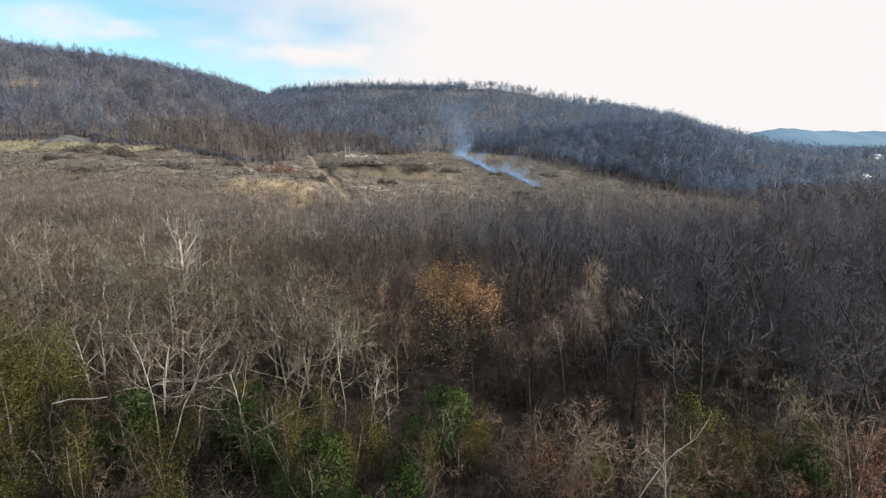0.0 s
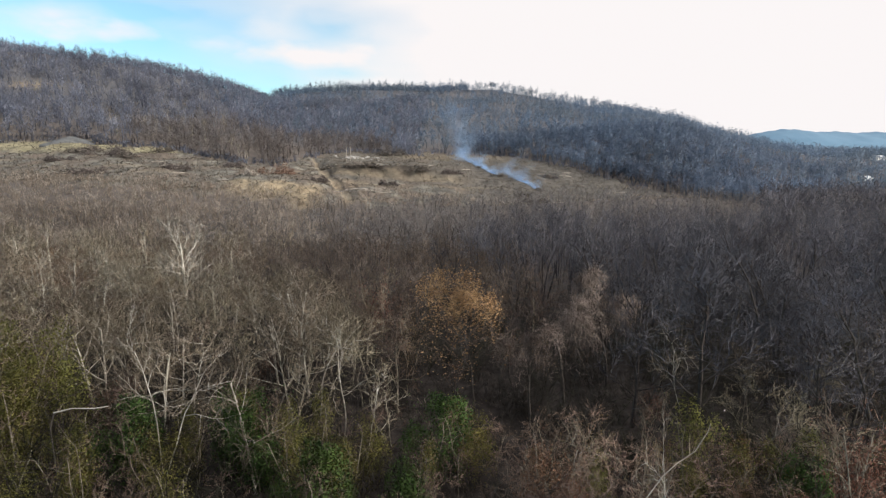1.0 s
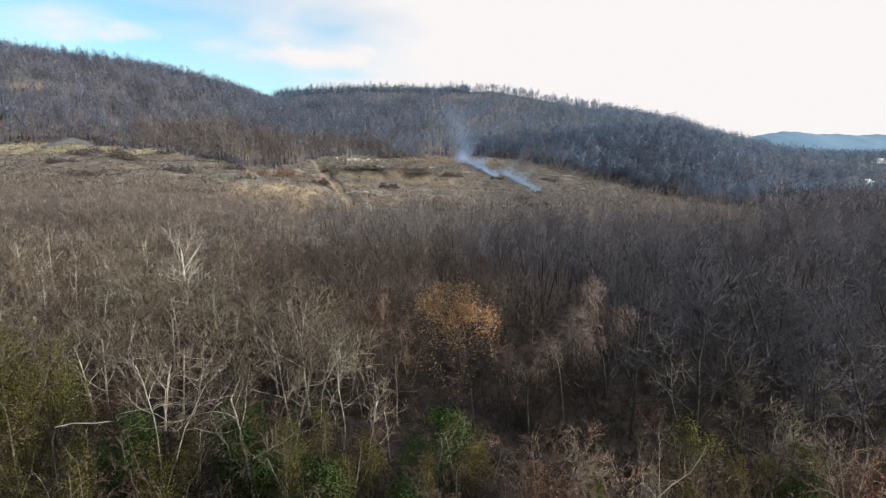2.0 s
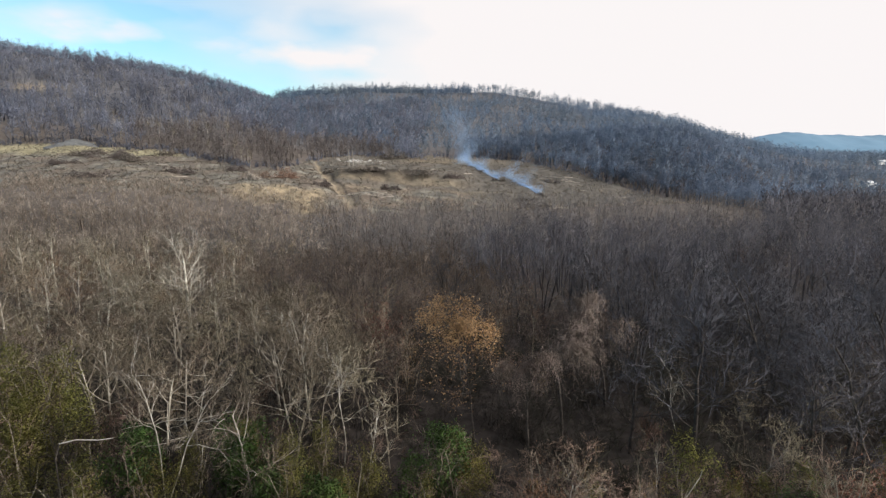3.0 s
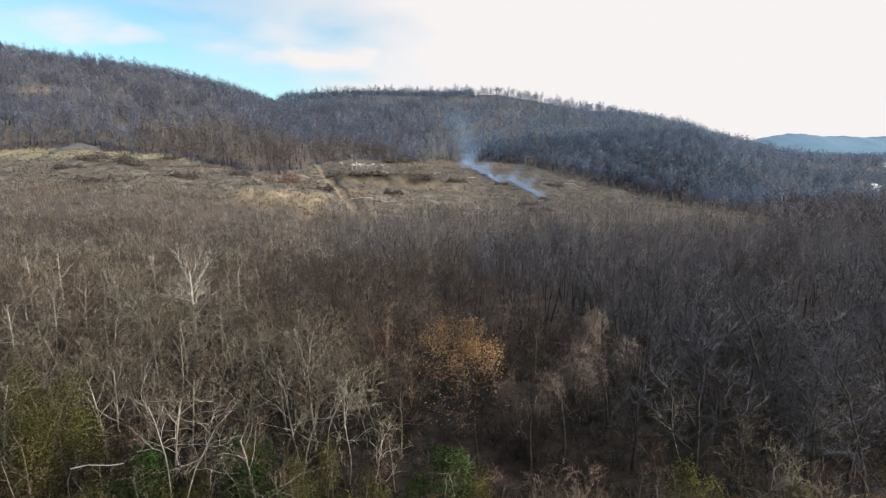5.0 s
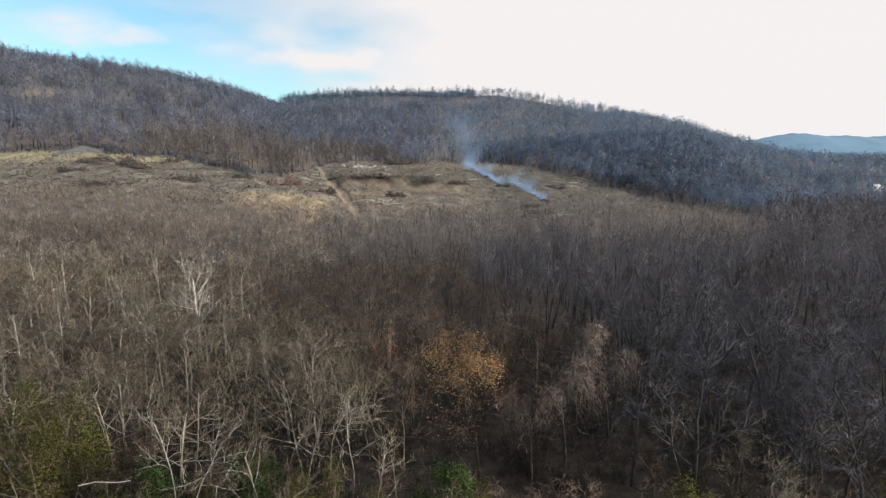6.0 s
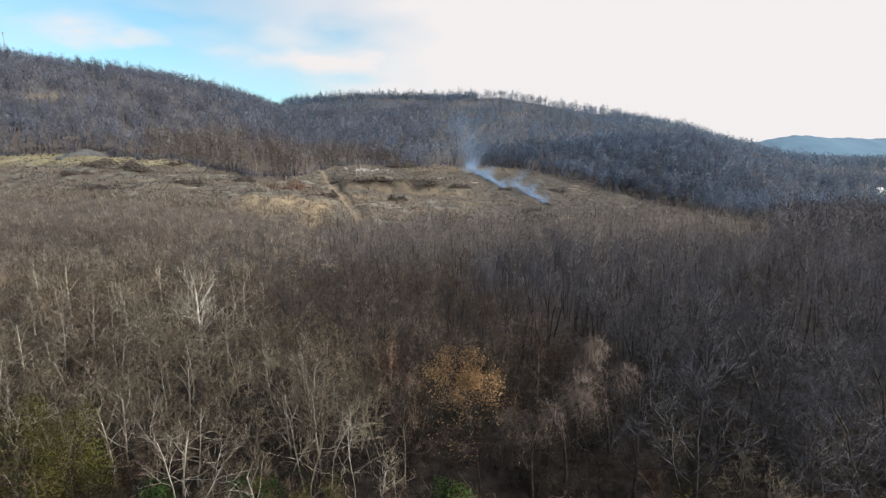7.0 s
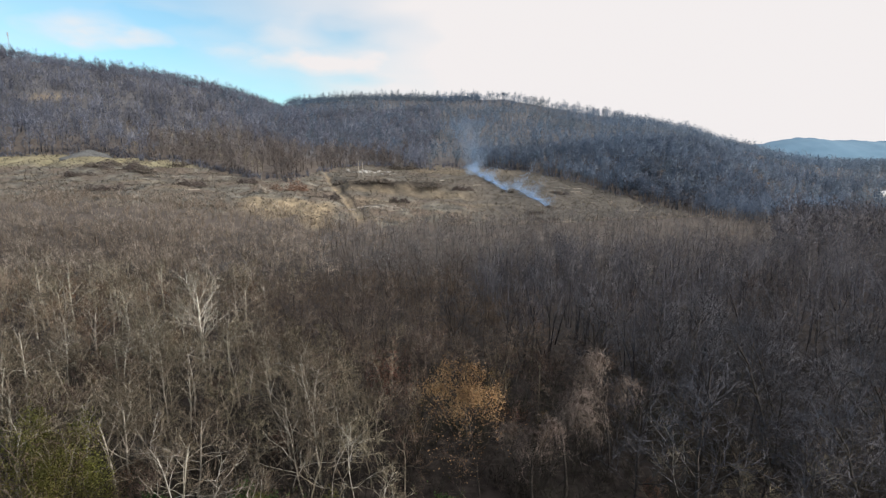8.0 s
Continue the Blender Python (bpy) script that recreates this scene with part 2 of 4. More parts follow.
def ground_material():
    m = bpy.data.materials.new("ground")
    m.use_nodes = True
    nt = m.node_tree
    bsdf = nt.nodes["Principled BSDF"]
    bsdf.inputs["Roughness"].default_value = 0.95
    bsdf.inputs["Specular IOR Level"].default_value = 0.1
    co = nt.nodes.new("ShaderNodeTexCoord").outputs["Object"]

    def noise_of(scale, detail=4.0):
        n = node(nt, "ShaderNodeTexNoise", Scale=scale, Detail=detail)
        nt.links.new(co, n.inputs["Vector"])
        return n.outputs[0]

    def attr(name):
        n = nt.nodes.new("ShaderNodeAttribute")
        n.attribute_name = name
        return n.outputs["Fac"]

    # Near litter is darkened for shade between the crowns; farther litter stays paler.
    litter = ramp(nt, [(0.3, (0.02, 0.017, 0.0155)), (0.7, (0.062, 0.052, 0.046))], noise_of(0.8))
    grass = ramp(nt, [(0.34, (0.085, 0.082, 0.073)), (0.5, (0.172, 0.162, 0.138)), (0.66, (0.29, 0.27, 0.225))], noise_of(0.13, 8.0))
    brushy = ramp(nt, [(0.4, (0.12, 0.098, 0.08)), (0.6, (0.22, 0.178, 0.14))], noise_of(0.5, 5.0))
    grass = mixc(nt, maths(nt, "MULTIPLY_ADD", noise_of(0.05, 6.0), 6.0, -2.5, clamp=True), grass, brushy)
    dirt = ramp(nt, [(0.3, (0.21, 0.168, 0.112)), (0.66, (0.43, 0.35, 0.235))], noise_of(0.25, 7.0))
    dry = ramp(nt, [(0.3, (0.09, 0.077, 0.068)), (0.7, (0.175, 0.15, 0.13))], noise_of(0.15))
    litter = mixc(nt, attr("pale_litter"), litter, dry)
    # Hillside litter is greyed, as haze would do at that distance.
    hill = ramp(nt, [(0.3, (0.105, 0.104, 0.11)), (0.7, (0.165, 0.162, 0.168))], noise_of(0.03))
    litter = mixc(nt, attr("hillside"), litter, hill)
    col = mixc(nt, attr("clearing"), litter, grass)
    col = mixc(nt, attr("brown"), col, ramp(nt, [(0.35, (0.087, 0.08, 0.07)), (0.65, (0.165, 0.15, 0.13))], noise_of(0.16, 8.0)))
    col = mixc(nt, attr("bare"), col, dirt)
    meadow = ramp(nt, [(0.35, (0.25, 0.225, 0.135)), (0.65, (0.40, 0.36, 0.225))], noise_of(0.12, 6.0))
    col = mixc(nt, attr("meadow"), col, meadow)
    # Dug soil; the same dark colour also paints the track cut's shadow.
    soil = ramp(nt, [(0.35, (0.034, 0.029, 0.025)), (0.65, (0.078, 0.066, 0.056))], noise_of(0.3, 7.0))
    col = mixc(nt, attr("dug"), col, soil)
    nt.links.new(col, bsdf.inputs["Base Color"])
    bp = node(nt, "ShaderNodeBump", Strength=0.6, Distance=0.5)
    nt.links.new(noise_of(0.6, 6.0), bp.inputs["Height"])
    nt.links.new(bp.outputs[0], bsdf.inputs["Normal"])
    return m


# ---- the lie of the land ----


def smooth(a, b, v):
    s = np.clip((v - a) / (b - a), 0.0, 1.0)
    return s * s * (3 - 2 * s)


@functools.lru_cache(maxsize=None)
def wave_set(seed):
    r = np.random.RandomState(seed)
    return [(r.uniform(0, 6.283), r.uniform(0, 6.283), r.uniform(0.6, 1.9)) for k in range(6)]


def waves(x, y, size, seed):
    """Cheap rolling unevenness of about -1 to 1."""
    s = 0
    for a, p, f in wave_set(seed):
        s = s + np.sin((x * math.cos(a) + y * math.sin(a)) * f / size * 6.283 + p)
    return s / 3.2


def clearing_mask(x, y):
    """1 on the open, dug-over slope, 0 in the woods."""
    u = x / np.maximum(y, 1.0)
    wob = waves(x, y, 70, 3)
    front = np.interp(u, [-0.85, -0.4, -0.25, 0.0, 0.2, 0.35, 0.45, 0.54], [322, 318, 316, 342, 356, 368, 366, 350])
    back = np.interp(u, [-0.85, -0.68, -0.52, -0.44, -0.38, -0.31, -0.25, -0.18, 0.0, 0.08, 0.15, 0.21, 0.32, 0.42, 0.54], [535, 545, 535, 480, 446, 455, 530, 592, 588, 588, 562, 534, 458, 412, 352])
    return smooth(-13, 13, y - front + 8 * wob + 9 * waves(x, y, 24, 62)) * (1 - smooth(-5, 5, y - back - 7 * wob - 7 * waves(x, y, 22, 61))) * (1 - smooth(0.50, 0.54, u))


def track_line(y):
    """The middle of the dirt track that climbs the clearing."""
    return np.interp(y, [305, 325, 350, 379, 413, 463, 509, 543, 580], [-50, -57, -65.8, -77.3, -91.1, -108.9, -123.4, -133.8, -142])


def rise_line(x, y):
    """1 on the mound of dug soil beside the track."""
    mid = np.interp(x, [-90, -60, -30, 0], [433, 434, 440, 450])
    return np.exp(-((y - mid) / 10.5) ** 2) * smooth(-94, -84, x) * (1 - smooth(-22, 16, x))


def pit(x, y):
    """1 in the hole at the mound's foot."""
    return np.exp(-((x + 99) / 7.5) ** 2 - ((y - 455) / 9) ** 2)


SLOPE = ((-6.3, 32.3, 0.7), (-28.5, -14.1, 33.4), (25.4, -23.1, 34.0), (25.0, -2.0, -53.7), (-15.5, -33.2, 2.6))


def land(x, y):
    x, y = np.asarray(x, float), np.asarray(y, float)
    u = x / np.maximum(y, 1.0)
    low = np.interp(y, [-400, 0, 30, 60, 90, 140, 200, 290, 340], [3, 3, 2.5, 2.0, -1, -5, -9, -8, -3])
    # the clearing: a slope that steepens to the left and falls away to the right
    uc, s = np.clip(u, -0.84, 0.46), (np.clip(y, 310, 600) - 330) / 250
    open_slope = sum(c * uc ** i * s ** j for i, row in enumerate(SLOPE) for j, c in enumerate(row))
    start = np.interp(u, [-0.5, -0.2, 0.1, 0.45], [215, 282, 315, 360])
    z = low + (open_slope - low) * smooth(0, np.interp(u, [-0.5, -0.2], [110, 48]), y - start)
    right = smooth(0.46, 0.70, u) * smooth(150, 400, y)
    z = z * (1 - right) + right * np.interp(y, [0, 300, 400, 600, 900, 1400, 5000], [0, -8, -12, -14, 5, 15, 15])
    # cut banks of the diggings
    w1 = 3 * waves(x, y, 30, 6)
    z = z + 3.0 * smooth(-0.42, -0.36, u) * (1 - smooth(-0.24, -0.2, u)) * smooth(338, 347, y + w1) * (1 - smooth(360, 430, y))
    z = z + 4.0 * smooth(-0.24, -0.2, u) * (1 - smooth(0.02, 0.08, u)) * smooth(425, 436, y + 1.5 * w1) * (1 - smooth(450, 540, y))
    z = z - 3.8 * pit(x, y) + 4.2 * rise_line(x, y)
    z = z - 1.6 * np.exp(-((x - track_line(y)) / 3.5) ** 2) * smooth(325, 345, y) * (1 - smooth(530, 560, y))
    rough = clearing_mask(x, y)
    z = z + (1 - smooth(500, 800, y)) * (0.4 * waves(x, y, 45, 8) + rough * (1.1 * waves(x, y, 38, 11) + 0.3 * waves(x, y, 14, 12)))
    # the wooded hill on the left and the long ridge behind
    crest_l = np.interp(x, [-3000, -1400, -900, -800, -575, -436, -300, -200, -80, 60], [340, 308, 246, 226, 195, 164, 114, 72, 36, 20])
    toe_l = np.interp(u, [-0.85, -0.5, -0.4, -0.3, -0.2, 0], [545, 540, 470, 460, 580, 640])
    t = np.clip((y - toe_l) / (1000 - toe_l), 0, 1)
    hill_l = z + np.maximum(crest_l - z, 0) * (0.6 * t + 0.4 * smooth(0, 1, t)) * (1 - 0.8 * smooth(1100, 2000, y))
    crest_b = np.interp(x, [-3000, -800, -400, -330, -180, -30, 120, 305, 420, 518, 600, 660, 760, 900, 1200, 3000],
                        [80, 136, 180, 186, 190, 186, 188, 155, 137, 110, 72, 48, 24, 16, 12, 10])
    toe_b = np.interp(u, [-0.3, 0.1, 0.34, 0.45, 0.7, 1.0], [600, 590, 500, 480, 560, 700])
    t = np.clip((y - toe_b) / (1350 - toe_b), 0, 1)
    hill_b = z + np.maximum(crest_b - z, 0) * (0.75 * t + 0.25 * t * t) * (1 - 0.36 * smooth(0.42, 0.51, u) * (1 - 0.5 * smooth(0.57, 0.70, u)) * (1 - smooth(950, 1300, y))) * (1 + 0.06 * waves(x, y, 260, 5) * smooth(0.05, 0.4, t) * (1 - smooth(0.8, 0.97, t)))
    hill_b = hill_b * (1 - smooth(1400, 2600, y)) + 10 * smooth(1400, 2600, y)
    return np.maximum(hill_l, hill_b)


def mesh_of(name, v, f, mat, smooth_faces=False, normals=None):
    """A mesh from an array of points and an array of triangles."""
    me = bpy.data.meshes.new(name)
    v, f = np.ascontiguousarray(v, np.float32), np.ascontiguousarray(f, np.int32)
    me.vertices.add(len(v))
    me.vertices.foreach_set("co", v.ravel())
    me.loops.add(f.size)
    me.loops.foreach_set("vertex_index", f.ravel())
    me.polygons.add(len(f))
    me.polygons.foreach_set("loop_start", np.arange(0, f.size, 3, dtype=np.int32))
    me.update(calc_edges=True)
    if smooth_faces:
        me.polygons.foreach_set("use_smooth", np.ones(len(f), bool))
    if normals is not None:
        me.polygons.foreach_set("use_smooth", np.ones(len(f), bool))
        me.normals_split_custom_set_from_vertices(normals.astype(np.float32))
    me.materials.append(mat)
    return me


def crown_normals(v):
    """Normals that turn outwards from the middle of a crown, so that its twigs take the light together."""
    top = v[:, 2].max()
    n = v - [0, 0, v[:, 2].mean() - 0.1 * top]
    wide = np.abs(v[:, :2]).max() + 1e-6
    n[:, 2] *= wide / (0.5 * top)
    return n / (np.linalg.norm(n, axis=1, keepdims=True) + 1e-9)


SLIDE = (-598, 782)          # a bare slip high on the hill


def build_ground():
    def axis(marks):
        a = [np.arange(p, q, s) for p, q, s in marks]
        return np.concatenate(a)
    xs = axis([(-4800, -1200, 300), (-1200, -420, 20), (-420, -152, 4.0), (-152, -40, 1.0), (-40, 220, 4.0), (220, 1200, 20), (1200, 4801, 300)])
    ys = axis([(-600, 0, 50), (0, 300, 8), (300, 480, 2.2), (480, 620, 3.4), (620, 680, 10), (680, 1500, 18), (1500, 4901, 200)])
    gx, gy = np.meshgrid(xs, ys)
    gz = land(gx, gy)
    v = np.stack([gx.ravel(), gy.ravel(), gz.ravel()], 1)
    nx, ny = len(xs), len(ys)
    i = (np.arange(ny - 1)[:, None] * nx + np.arange(nx - 1)[None]).ravel()
    f = np.concatenate([np.stack([i, i + 1, i + nx + 1], 1), np.stack([i, i + nx + 1, i + nx], 1)])
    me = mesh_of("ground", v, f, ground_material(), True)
    x, y = v[:, 0], v[:, 1]
    clear = clearing_mask(x, y)
    u = x / np.maximum(y, 1.0)
    bank = smooth(-0.43, -0.38, u) * (1 - smooth(-0.25, -0.21, u)) * (1 - smooth(352, 362, y + 4 * waves(x, y, 30, 6)))
    off = x - track_line(y) + 0.6 * waves(x, y, 25, 16)
    tr = (1.25 * np.exp(-(np.abs(off) / np.interp(y, [350, 450, 520], [4.6, 3.4, 1.8])) ** 4) - 0.75 * np.exp(-((np.abs(off + 0.4) - 1.7) / 0.75) ** 2)) * (1 - smooth(560, 590, y))
    # The cut's shadow, painted as a dark line right of the track.
    cut_shade = np.exp(-((off - 5.0) / 1.3) ** 2) * smooth(335, 350, y) * (1 - smooth(440, 455, y))
    knoll = np.exp(-(u / 0.10) ** 2 - ((y - 570) / 22) ** 2)
    meadow = clear * (1 - smooth(-0.52, -0.47, u)) * smooth(478, 505, y + 8 * waves(x, y, 40, 17))
    lip = smooth(-0.24, -0.2, u) * (1 - smooth(0.0, 0.06, u)) * smooth(415, 425, y) * (1 - smooth(430, 445, y))
    ledge = np.exp(-((x + 56) / 22) ** 2 - ((y - 398 + 5 * waves(x, y, 18, 18)) / 9) ** 2)
    # Dug soil on mound and pit, plus the painted shadow beside the track.
    dug = clear * np.clip(0.9 * rise_line(x, y) + pit(x, y) + 0.9 * cut_shade + 0.3 * smooth(0.62, 1.0, waves(0.35 * x, y, 17, 19)) * (y > 345), 0, 1)
    spots = smooth(0.6, 1.0, waves(0.4 * x, y, 22, 15))
    bare = np.clip(bank * 0.85 + tr * 0.55 + knoll * 0.55 + 0.5 * ledge + 0.35 * lip + 0.25 * spots * (x < 60), 0, 1) * clear
    brown = clear * np.clip(0.8 * smooth(0.0, 0.12, u) + 0.55 * smooth(-0.26, -0.2, u) * smooth(380, 420, y) + 0.25 * (1 - smooth(-0.45, -0.36, u)) * (1 - smooth(430, 500, y)), 0, 1)
    slide = np.exp(-((x - SLIDE[0]) / 26) ** 2 - ((y - SLIDE[1]) / 22) ** 2)
    bare = np.maximum(bare, 0.6 * slide)
    clear = np.maximum(clear, slide)
    for name, vals in (("clearing", clear), ("bare", bare), ("brown", brown), ("meadow", 0.8 * meadow), ("dug", dug), ("pale_litter", smooth(180, 320, y)), ("hillside", smooth(560, 700, y))):
        me.attributes.new(name, "FLOAT", "POINT").data.foreach_set("value", vals.astype(np.float32))
    return tagged(new("ground", me), "leaf-littered woodland floor rising to a rough dry-grass clearing", "ground", kind="structure")


build_ground()

# ---- building plants ----


def part(name, me, parent, label=""):
    ob = new(name, me)
    ob.parent = parent
    if label:
        tagged(ob, label)
    return ob


class Wood:
    """Collects limbs (tubes), fine twigs and leaves of one plant."""

    def __init__(self):
        self.tube, self.twig, self.leaf, self.ends = [], [], [], []

    def limb(self, pts, r0, r1):
        n = len(pts) - 1
        for i in range(n):
            self.tube.append((*pts[i], *pts[i + 1], r0 + (r1 - r0) * i / n, r0 + (r1 - r0) * (i + 1) / n))

        self.ends.append(len(self.tube))

    def tube_mesh(self, sides=4, a=0, b=None):
        t = np.array(self.tube[a:b])
        p, q, ra, rb = t[:, 0:3], t[:, 3:6], t[:, 6:7], t[:, 7:8]
        d = q - p
        d /= np.linalg.norm(d, axis=1, keepdims=True) + 1e-9
        ref = np.where(np.abs(d[:, 2:3]) > 0.9, [[1.0, 0, 0]], [[0, 0, 1.0]])
        u = np.cross(d, ref)
        u /= np.linalg.norm(u, axis=1, keepdims=True) + 1e-9
        w = np.cross(d, u)
        rings = []
        for c, r in ((p - d * ra * 0.3, ra), (q, rb)):
            for k in range(sides):
                a = 6.2832 * k / sides
                rings.append(c + r * (math.cos(a) * u + math.sin(a) * w))
        v = np.stack(rings, 1).reshape(-1, 3)
        o = (np.arange(len(t)) * 2 * sides)[:, None]
        f = []
        for k in range(sides):
            a, b, c, e = k, (k + 1) % sides, sides + (k + 1) % sides, sides + k
            f += [o + np.array([[a, b, c]]), o + np.array([[a, c, e]])]
        return v, np.concatenate(f)

    def twig_mesh(self, seed=0):
        t = np.array(self.twig)
        p, q, w = t[:, 0:3], t[:, 3:6], t[:, 6:7]
        d = q - p
        side = np.cross(d, np.random.RandomState(seed).normal(size=d.shape))
        side /= np.linalg.norm(side, axis=1, keepdims=True) + 1e-9
        v = np.stack([p - side * w / 2, p + side * w / 2, q], 1).reshape(-1, 3)
        return v, np.arange(len(v)).reshape(-1, 3)

    def leaf_mesh(self, seed=0):
        t = np.array(self.leaf)
        c, s = t[:, 0:3], t[:, 3:4]
        r = np.random.RandomState(seed)
        a = r.normal(size=c.shape)
        a /= np.linalg.norm(a, axis=1, keepdims=True)
        b = np.cross(a, r.normal(size=c.shape))
        b /= np.linalg.norm(b, axis=1, keepdims=True)
        n = np.cross(a, b)
        v = np.stack([c - a * s, c + b * s * 0.5 + n * s * 0.15, c + a * s, c - b * s * 0.5 + n * s * 0.15], 1).reshape(-1, 3)
        o = (np.arange(len(c)) * 4)[:, None]
        return v, np.concatenate([o + np.array([[0, 1, 2]]), o + np.array([[0, 2, 3]])])


def unit(v):
    return v / (np.linalg.norm(v) + 1e-9)


def spreading(rng, height, radius, first=0.4, leaders=7, kids=5, sprays=5, fine=3, opening=1.05, gnarl=0.22, lift=0.02, droop=0.0, reach=0.44, width=0.024,
              lean=(0, 0), tubes=2, stems=1, steps=(6, 5, 3)):
    """A leafless broadleaf whose crooked leaders part again and again into a broad crown of sprays."""
    w = Wood()
    w.tops = []

    def shoot(p, d, length, r, level):
        pts = [p]
        for i in range(steps[level]):
            d = unit(d + rng.normal(0, gnarl * (0.45 if level == 0 else 1.0), 3) + [0, 0, lift - (droop if level else 0)])
            p = p + d * length / steps[level]
            pts.append(p)
        if level < tubes:
            w.limb(pts, r, r * (0.4 if level == 0 else 0.3))
        elif level == 0:
            w.limb([pts[0], pts[len(pts) // 2], pts[-1]], r, r * 0.4)
        else:
            for a, b in zip(pts, pts[1:]):
                w.twig.append((*a, *(b + (b - a) * 0.5), 2 * r))
                r *= 0.72
        return pts

    def along(pts, s):
        s = min(s * (len(pts) - 1), len(pts) - 1.001)
        i = int(s)
        return pts[i] + (pts[i + 1] - pts[i]) * (s - i), unit(pts[i + 1] - pts[i])

    def aside(d, turn, angle):
        a = unit(np.cross(d, [0.31, 0.77, 0.55]))
        b = np.cross(d, a)
        return unit(d * math.cos(angle) + (a * math.cos(turn) + b * math.sin(turn)) * math.sin(angle))

    for stem in range(stems):
        fa = rng.uniform(0, 6.28)
        d0 = unit(np.array([lean[0], lean[1], 1.0]) + (0.2 * np.array([math.cos(fa), math.sin(fa), 0]) if stems > 1 else 0))
        trunk = shoot(np.array([0.0, 0, -0.4]), d0, height * 0.78, radius, 0)
        turn = rng.uniform(0, 6.28)
        for k in range(leaders):
            t = (k + rng.uniform(0, 0.8)) / leaders
            p, d = along(trunk, first + (1 - first) * t)
            turn += 2.4 + rng.normal(0, 0.4)
            length = height * reach * rng.uniform(0.7, 1.15) * (1 - 0.3 * t)
            limb = shoot(p, aside(d, turn, opening * rng.uniform(0.6, 1.15) * (1.1 - 0.6 * t)), length, radius * 0.36 * (1 - 0.35 * t), 1)
            turn2 = rng.uniform(0, 6.28)
            for m in range(kids):
                p2, d2 = along(limb, 0.25 + 0.75 * (m + rng.uniform(0, 1)) / kids)
                turn2 += 2.4 + rng.normal(0, 0.5)
                l2 = length * rng.uniform(0.34, 0.6)
                bough = shoot(p2, aside(d2, turn2, rng.uniform(0.4, 1.0)), l2, max(radius * 0.17, width * 0.5), 2)
                w.tops += [bough[-1], bough[len(bough) // 2]]
                for n in range(sprays):
                    p3, d3 = along(bough, rng.uniform(0.15, 1.0))
                    d4 = unit(aside(d3, rng.uniform(0, 6.28), rng.uniform(0.3, 0.9)) + [0, 0, 0.15 - droop])
                    l3 = l2 * rng.uniform(0.35, 0.7)
                    q3 = p3 + d4 * l3
                    w.twig.append((*p3, *q3, width * 1.2))
                    for f in range(fine):
                        p4 = p3 + (q3 - p3) * rng.uniform(0.2, 1.0)
                        w.twig.append((*p4, *(p4 + unit(d4 + rng.normal(0, 0.5, 3) + [0, 0, 0.1 - droop]) * l3 * rng.uniform(0.5, 1.05)), width * rng.uniform(0.6, 0.95)))
    top = max(e[5] for e in w.twig)
    k = height / top
    w.tube = [tuple(a * k for a in e[:6]) + e[6:] for e in w.tube]
    w.twig = [tuple(a * k for a in e[:6]) + e[6:] for e in w.twig]
    w.tops = [t * k for t in w.tops]
    return w


def plant(name, w, bark, twig_mat, label, category, leaf_mat=None, sides=4, seed=0, group="", limbs_apart=False):
    """Links one plant as an Empty with its trunk, twigs and leaves; it waits at the origin to be copied."""
    root = tagged(new(name), label, category, group)
    if limbs_apart:
        for a, b in zip([0] + w.ends[:-1], w.ends):
            name = "trunk" if w.tube[a][2] < 0 else "limb"
            part(name, mesh_of(name, *w.tube_mesh(sides if name == "trunk" else 4, a, b), bark, True), root)
    else:
        part("trunk", mesh_of("trunk", *w.tube_mesh(sides), bark, True), root)
    v, f = w.twig_mesh(seed)
    part("crown", mesh_of("crown", v, f, twig_mat, normals=crown_normals(v)), root)
    if w.leaf and leaf_mat:
        v, f = w.leaf_mesh(seed)
        part("foliage", mesh_of("foliage", v, f, leaf_mat, normals=crown_normals(v)), root)
    return root


def stand(ob, x, y, turn=0.0, size=1.0, tall=1.0, sink=0.1):
    """Puts a thing on the ground."""
    ob.matrix_basis = pose(x, y, float(land(x, y)) - sink, 0, 0, turn) @ Matrix.Diagonal((size, size, size * tall, 1))
    return ob


def another(ob, x, y, turn=0.0, size=1.0, tall=1.0, sink=0.1):
    c = copy_thing(ob, Matrix())
    return stand(c, x, y, turn, size, tall, sink)


# ---- woods that nobody could count ----


def template(rng, **kw):
    w = spreading(rng, **kw)
    v1, f1 = w.tube_mesh(3)
    v2, f2 = w.twig_mesh(1)
    return np.concatenate([v1, v2]), np.concatenate([f1, f2 + len(v1)])


def far_template(rng, height, twigs, spread, width, low=0.55):
    """A far leafless tree: a thin trunk and a rounded crown of branches."""
    w = Wood()
    top = np.array([rng.normal(0, 0.4), rng.normal(0, 0.4), height * 0.62])
    w.limb([np.array([0, 0, -0.5]), top], 0.016 * height, 0.008 * height)
    for k in range(twigs):
        d = unit(rng.normal(0, 1, 3) + [0, 0, 0.15])
        c = np.array([0, 0, height * low]) + d * np.array([spread, spread, height * (1 - low)]) * rng.uniform(0.25, 1.0) ** 0.6
        e = unit(d * [0.8, 0.8, 0.5] + rng.normal(0, 0.6, 3) + [0, 0, 0.35]) * height * rng.uniform(0.07, 0.15)
        if k % 2:
            e = -e
        w.twig.append((*(c - e), *(c + e), width * rng.uniform(0.7, 1.5)))
    for k in range(5):
        a = rng.uniform(0, 6.28)
        e = np.array([math.cos(a) * spread * 0.6, math.sin(a) * spread * 0.6, height * rng.uniform(0.7, 0.95)])
        w.twig.append((0, 0, height * rng.uniform(0.2, 0.5), *e, 0.012 * height))
    v1, f1 = w.tube_mesh(3)
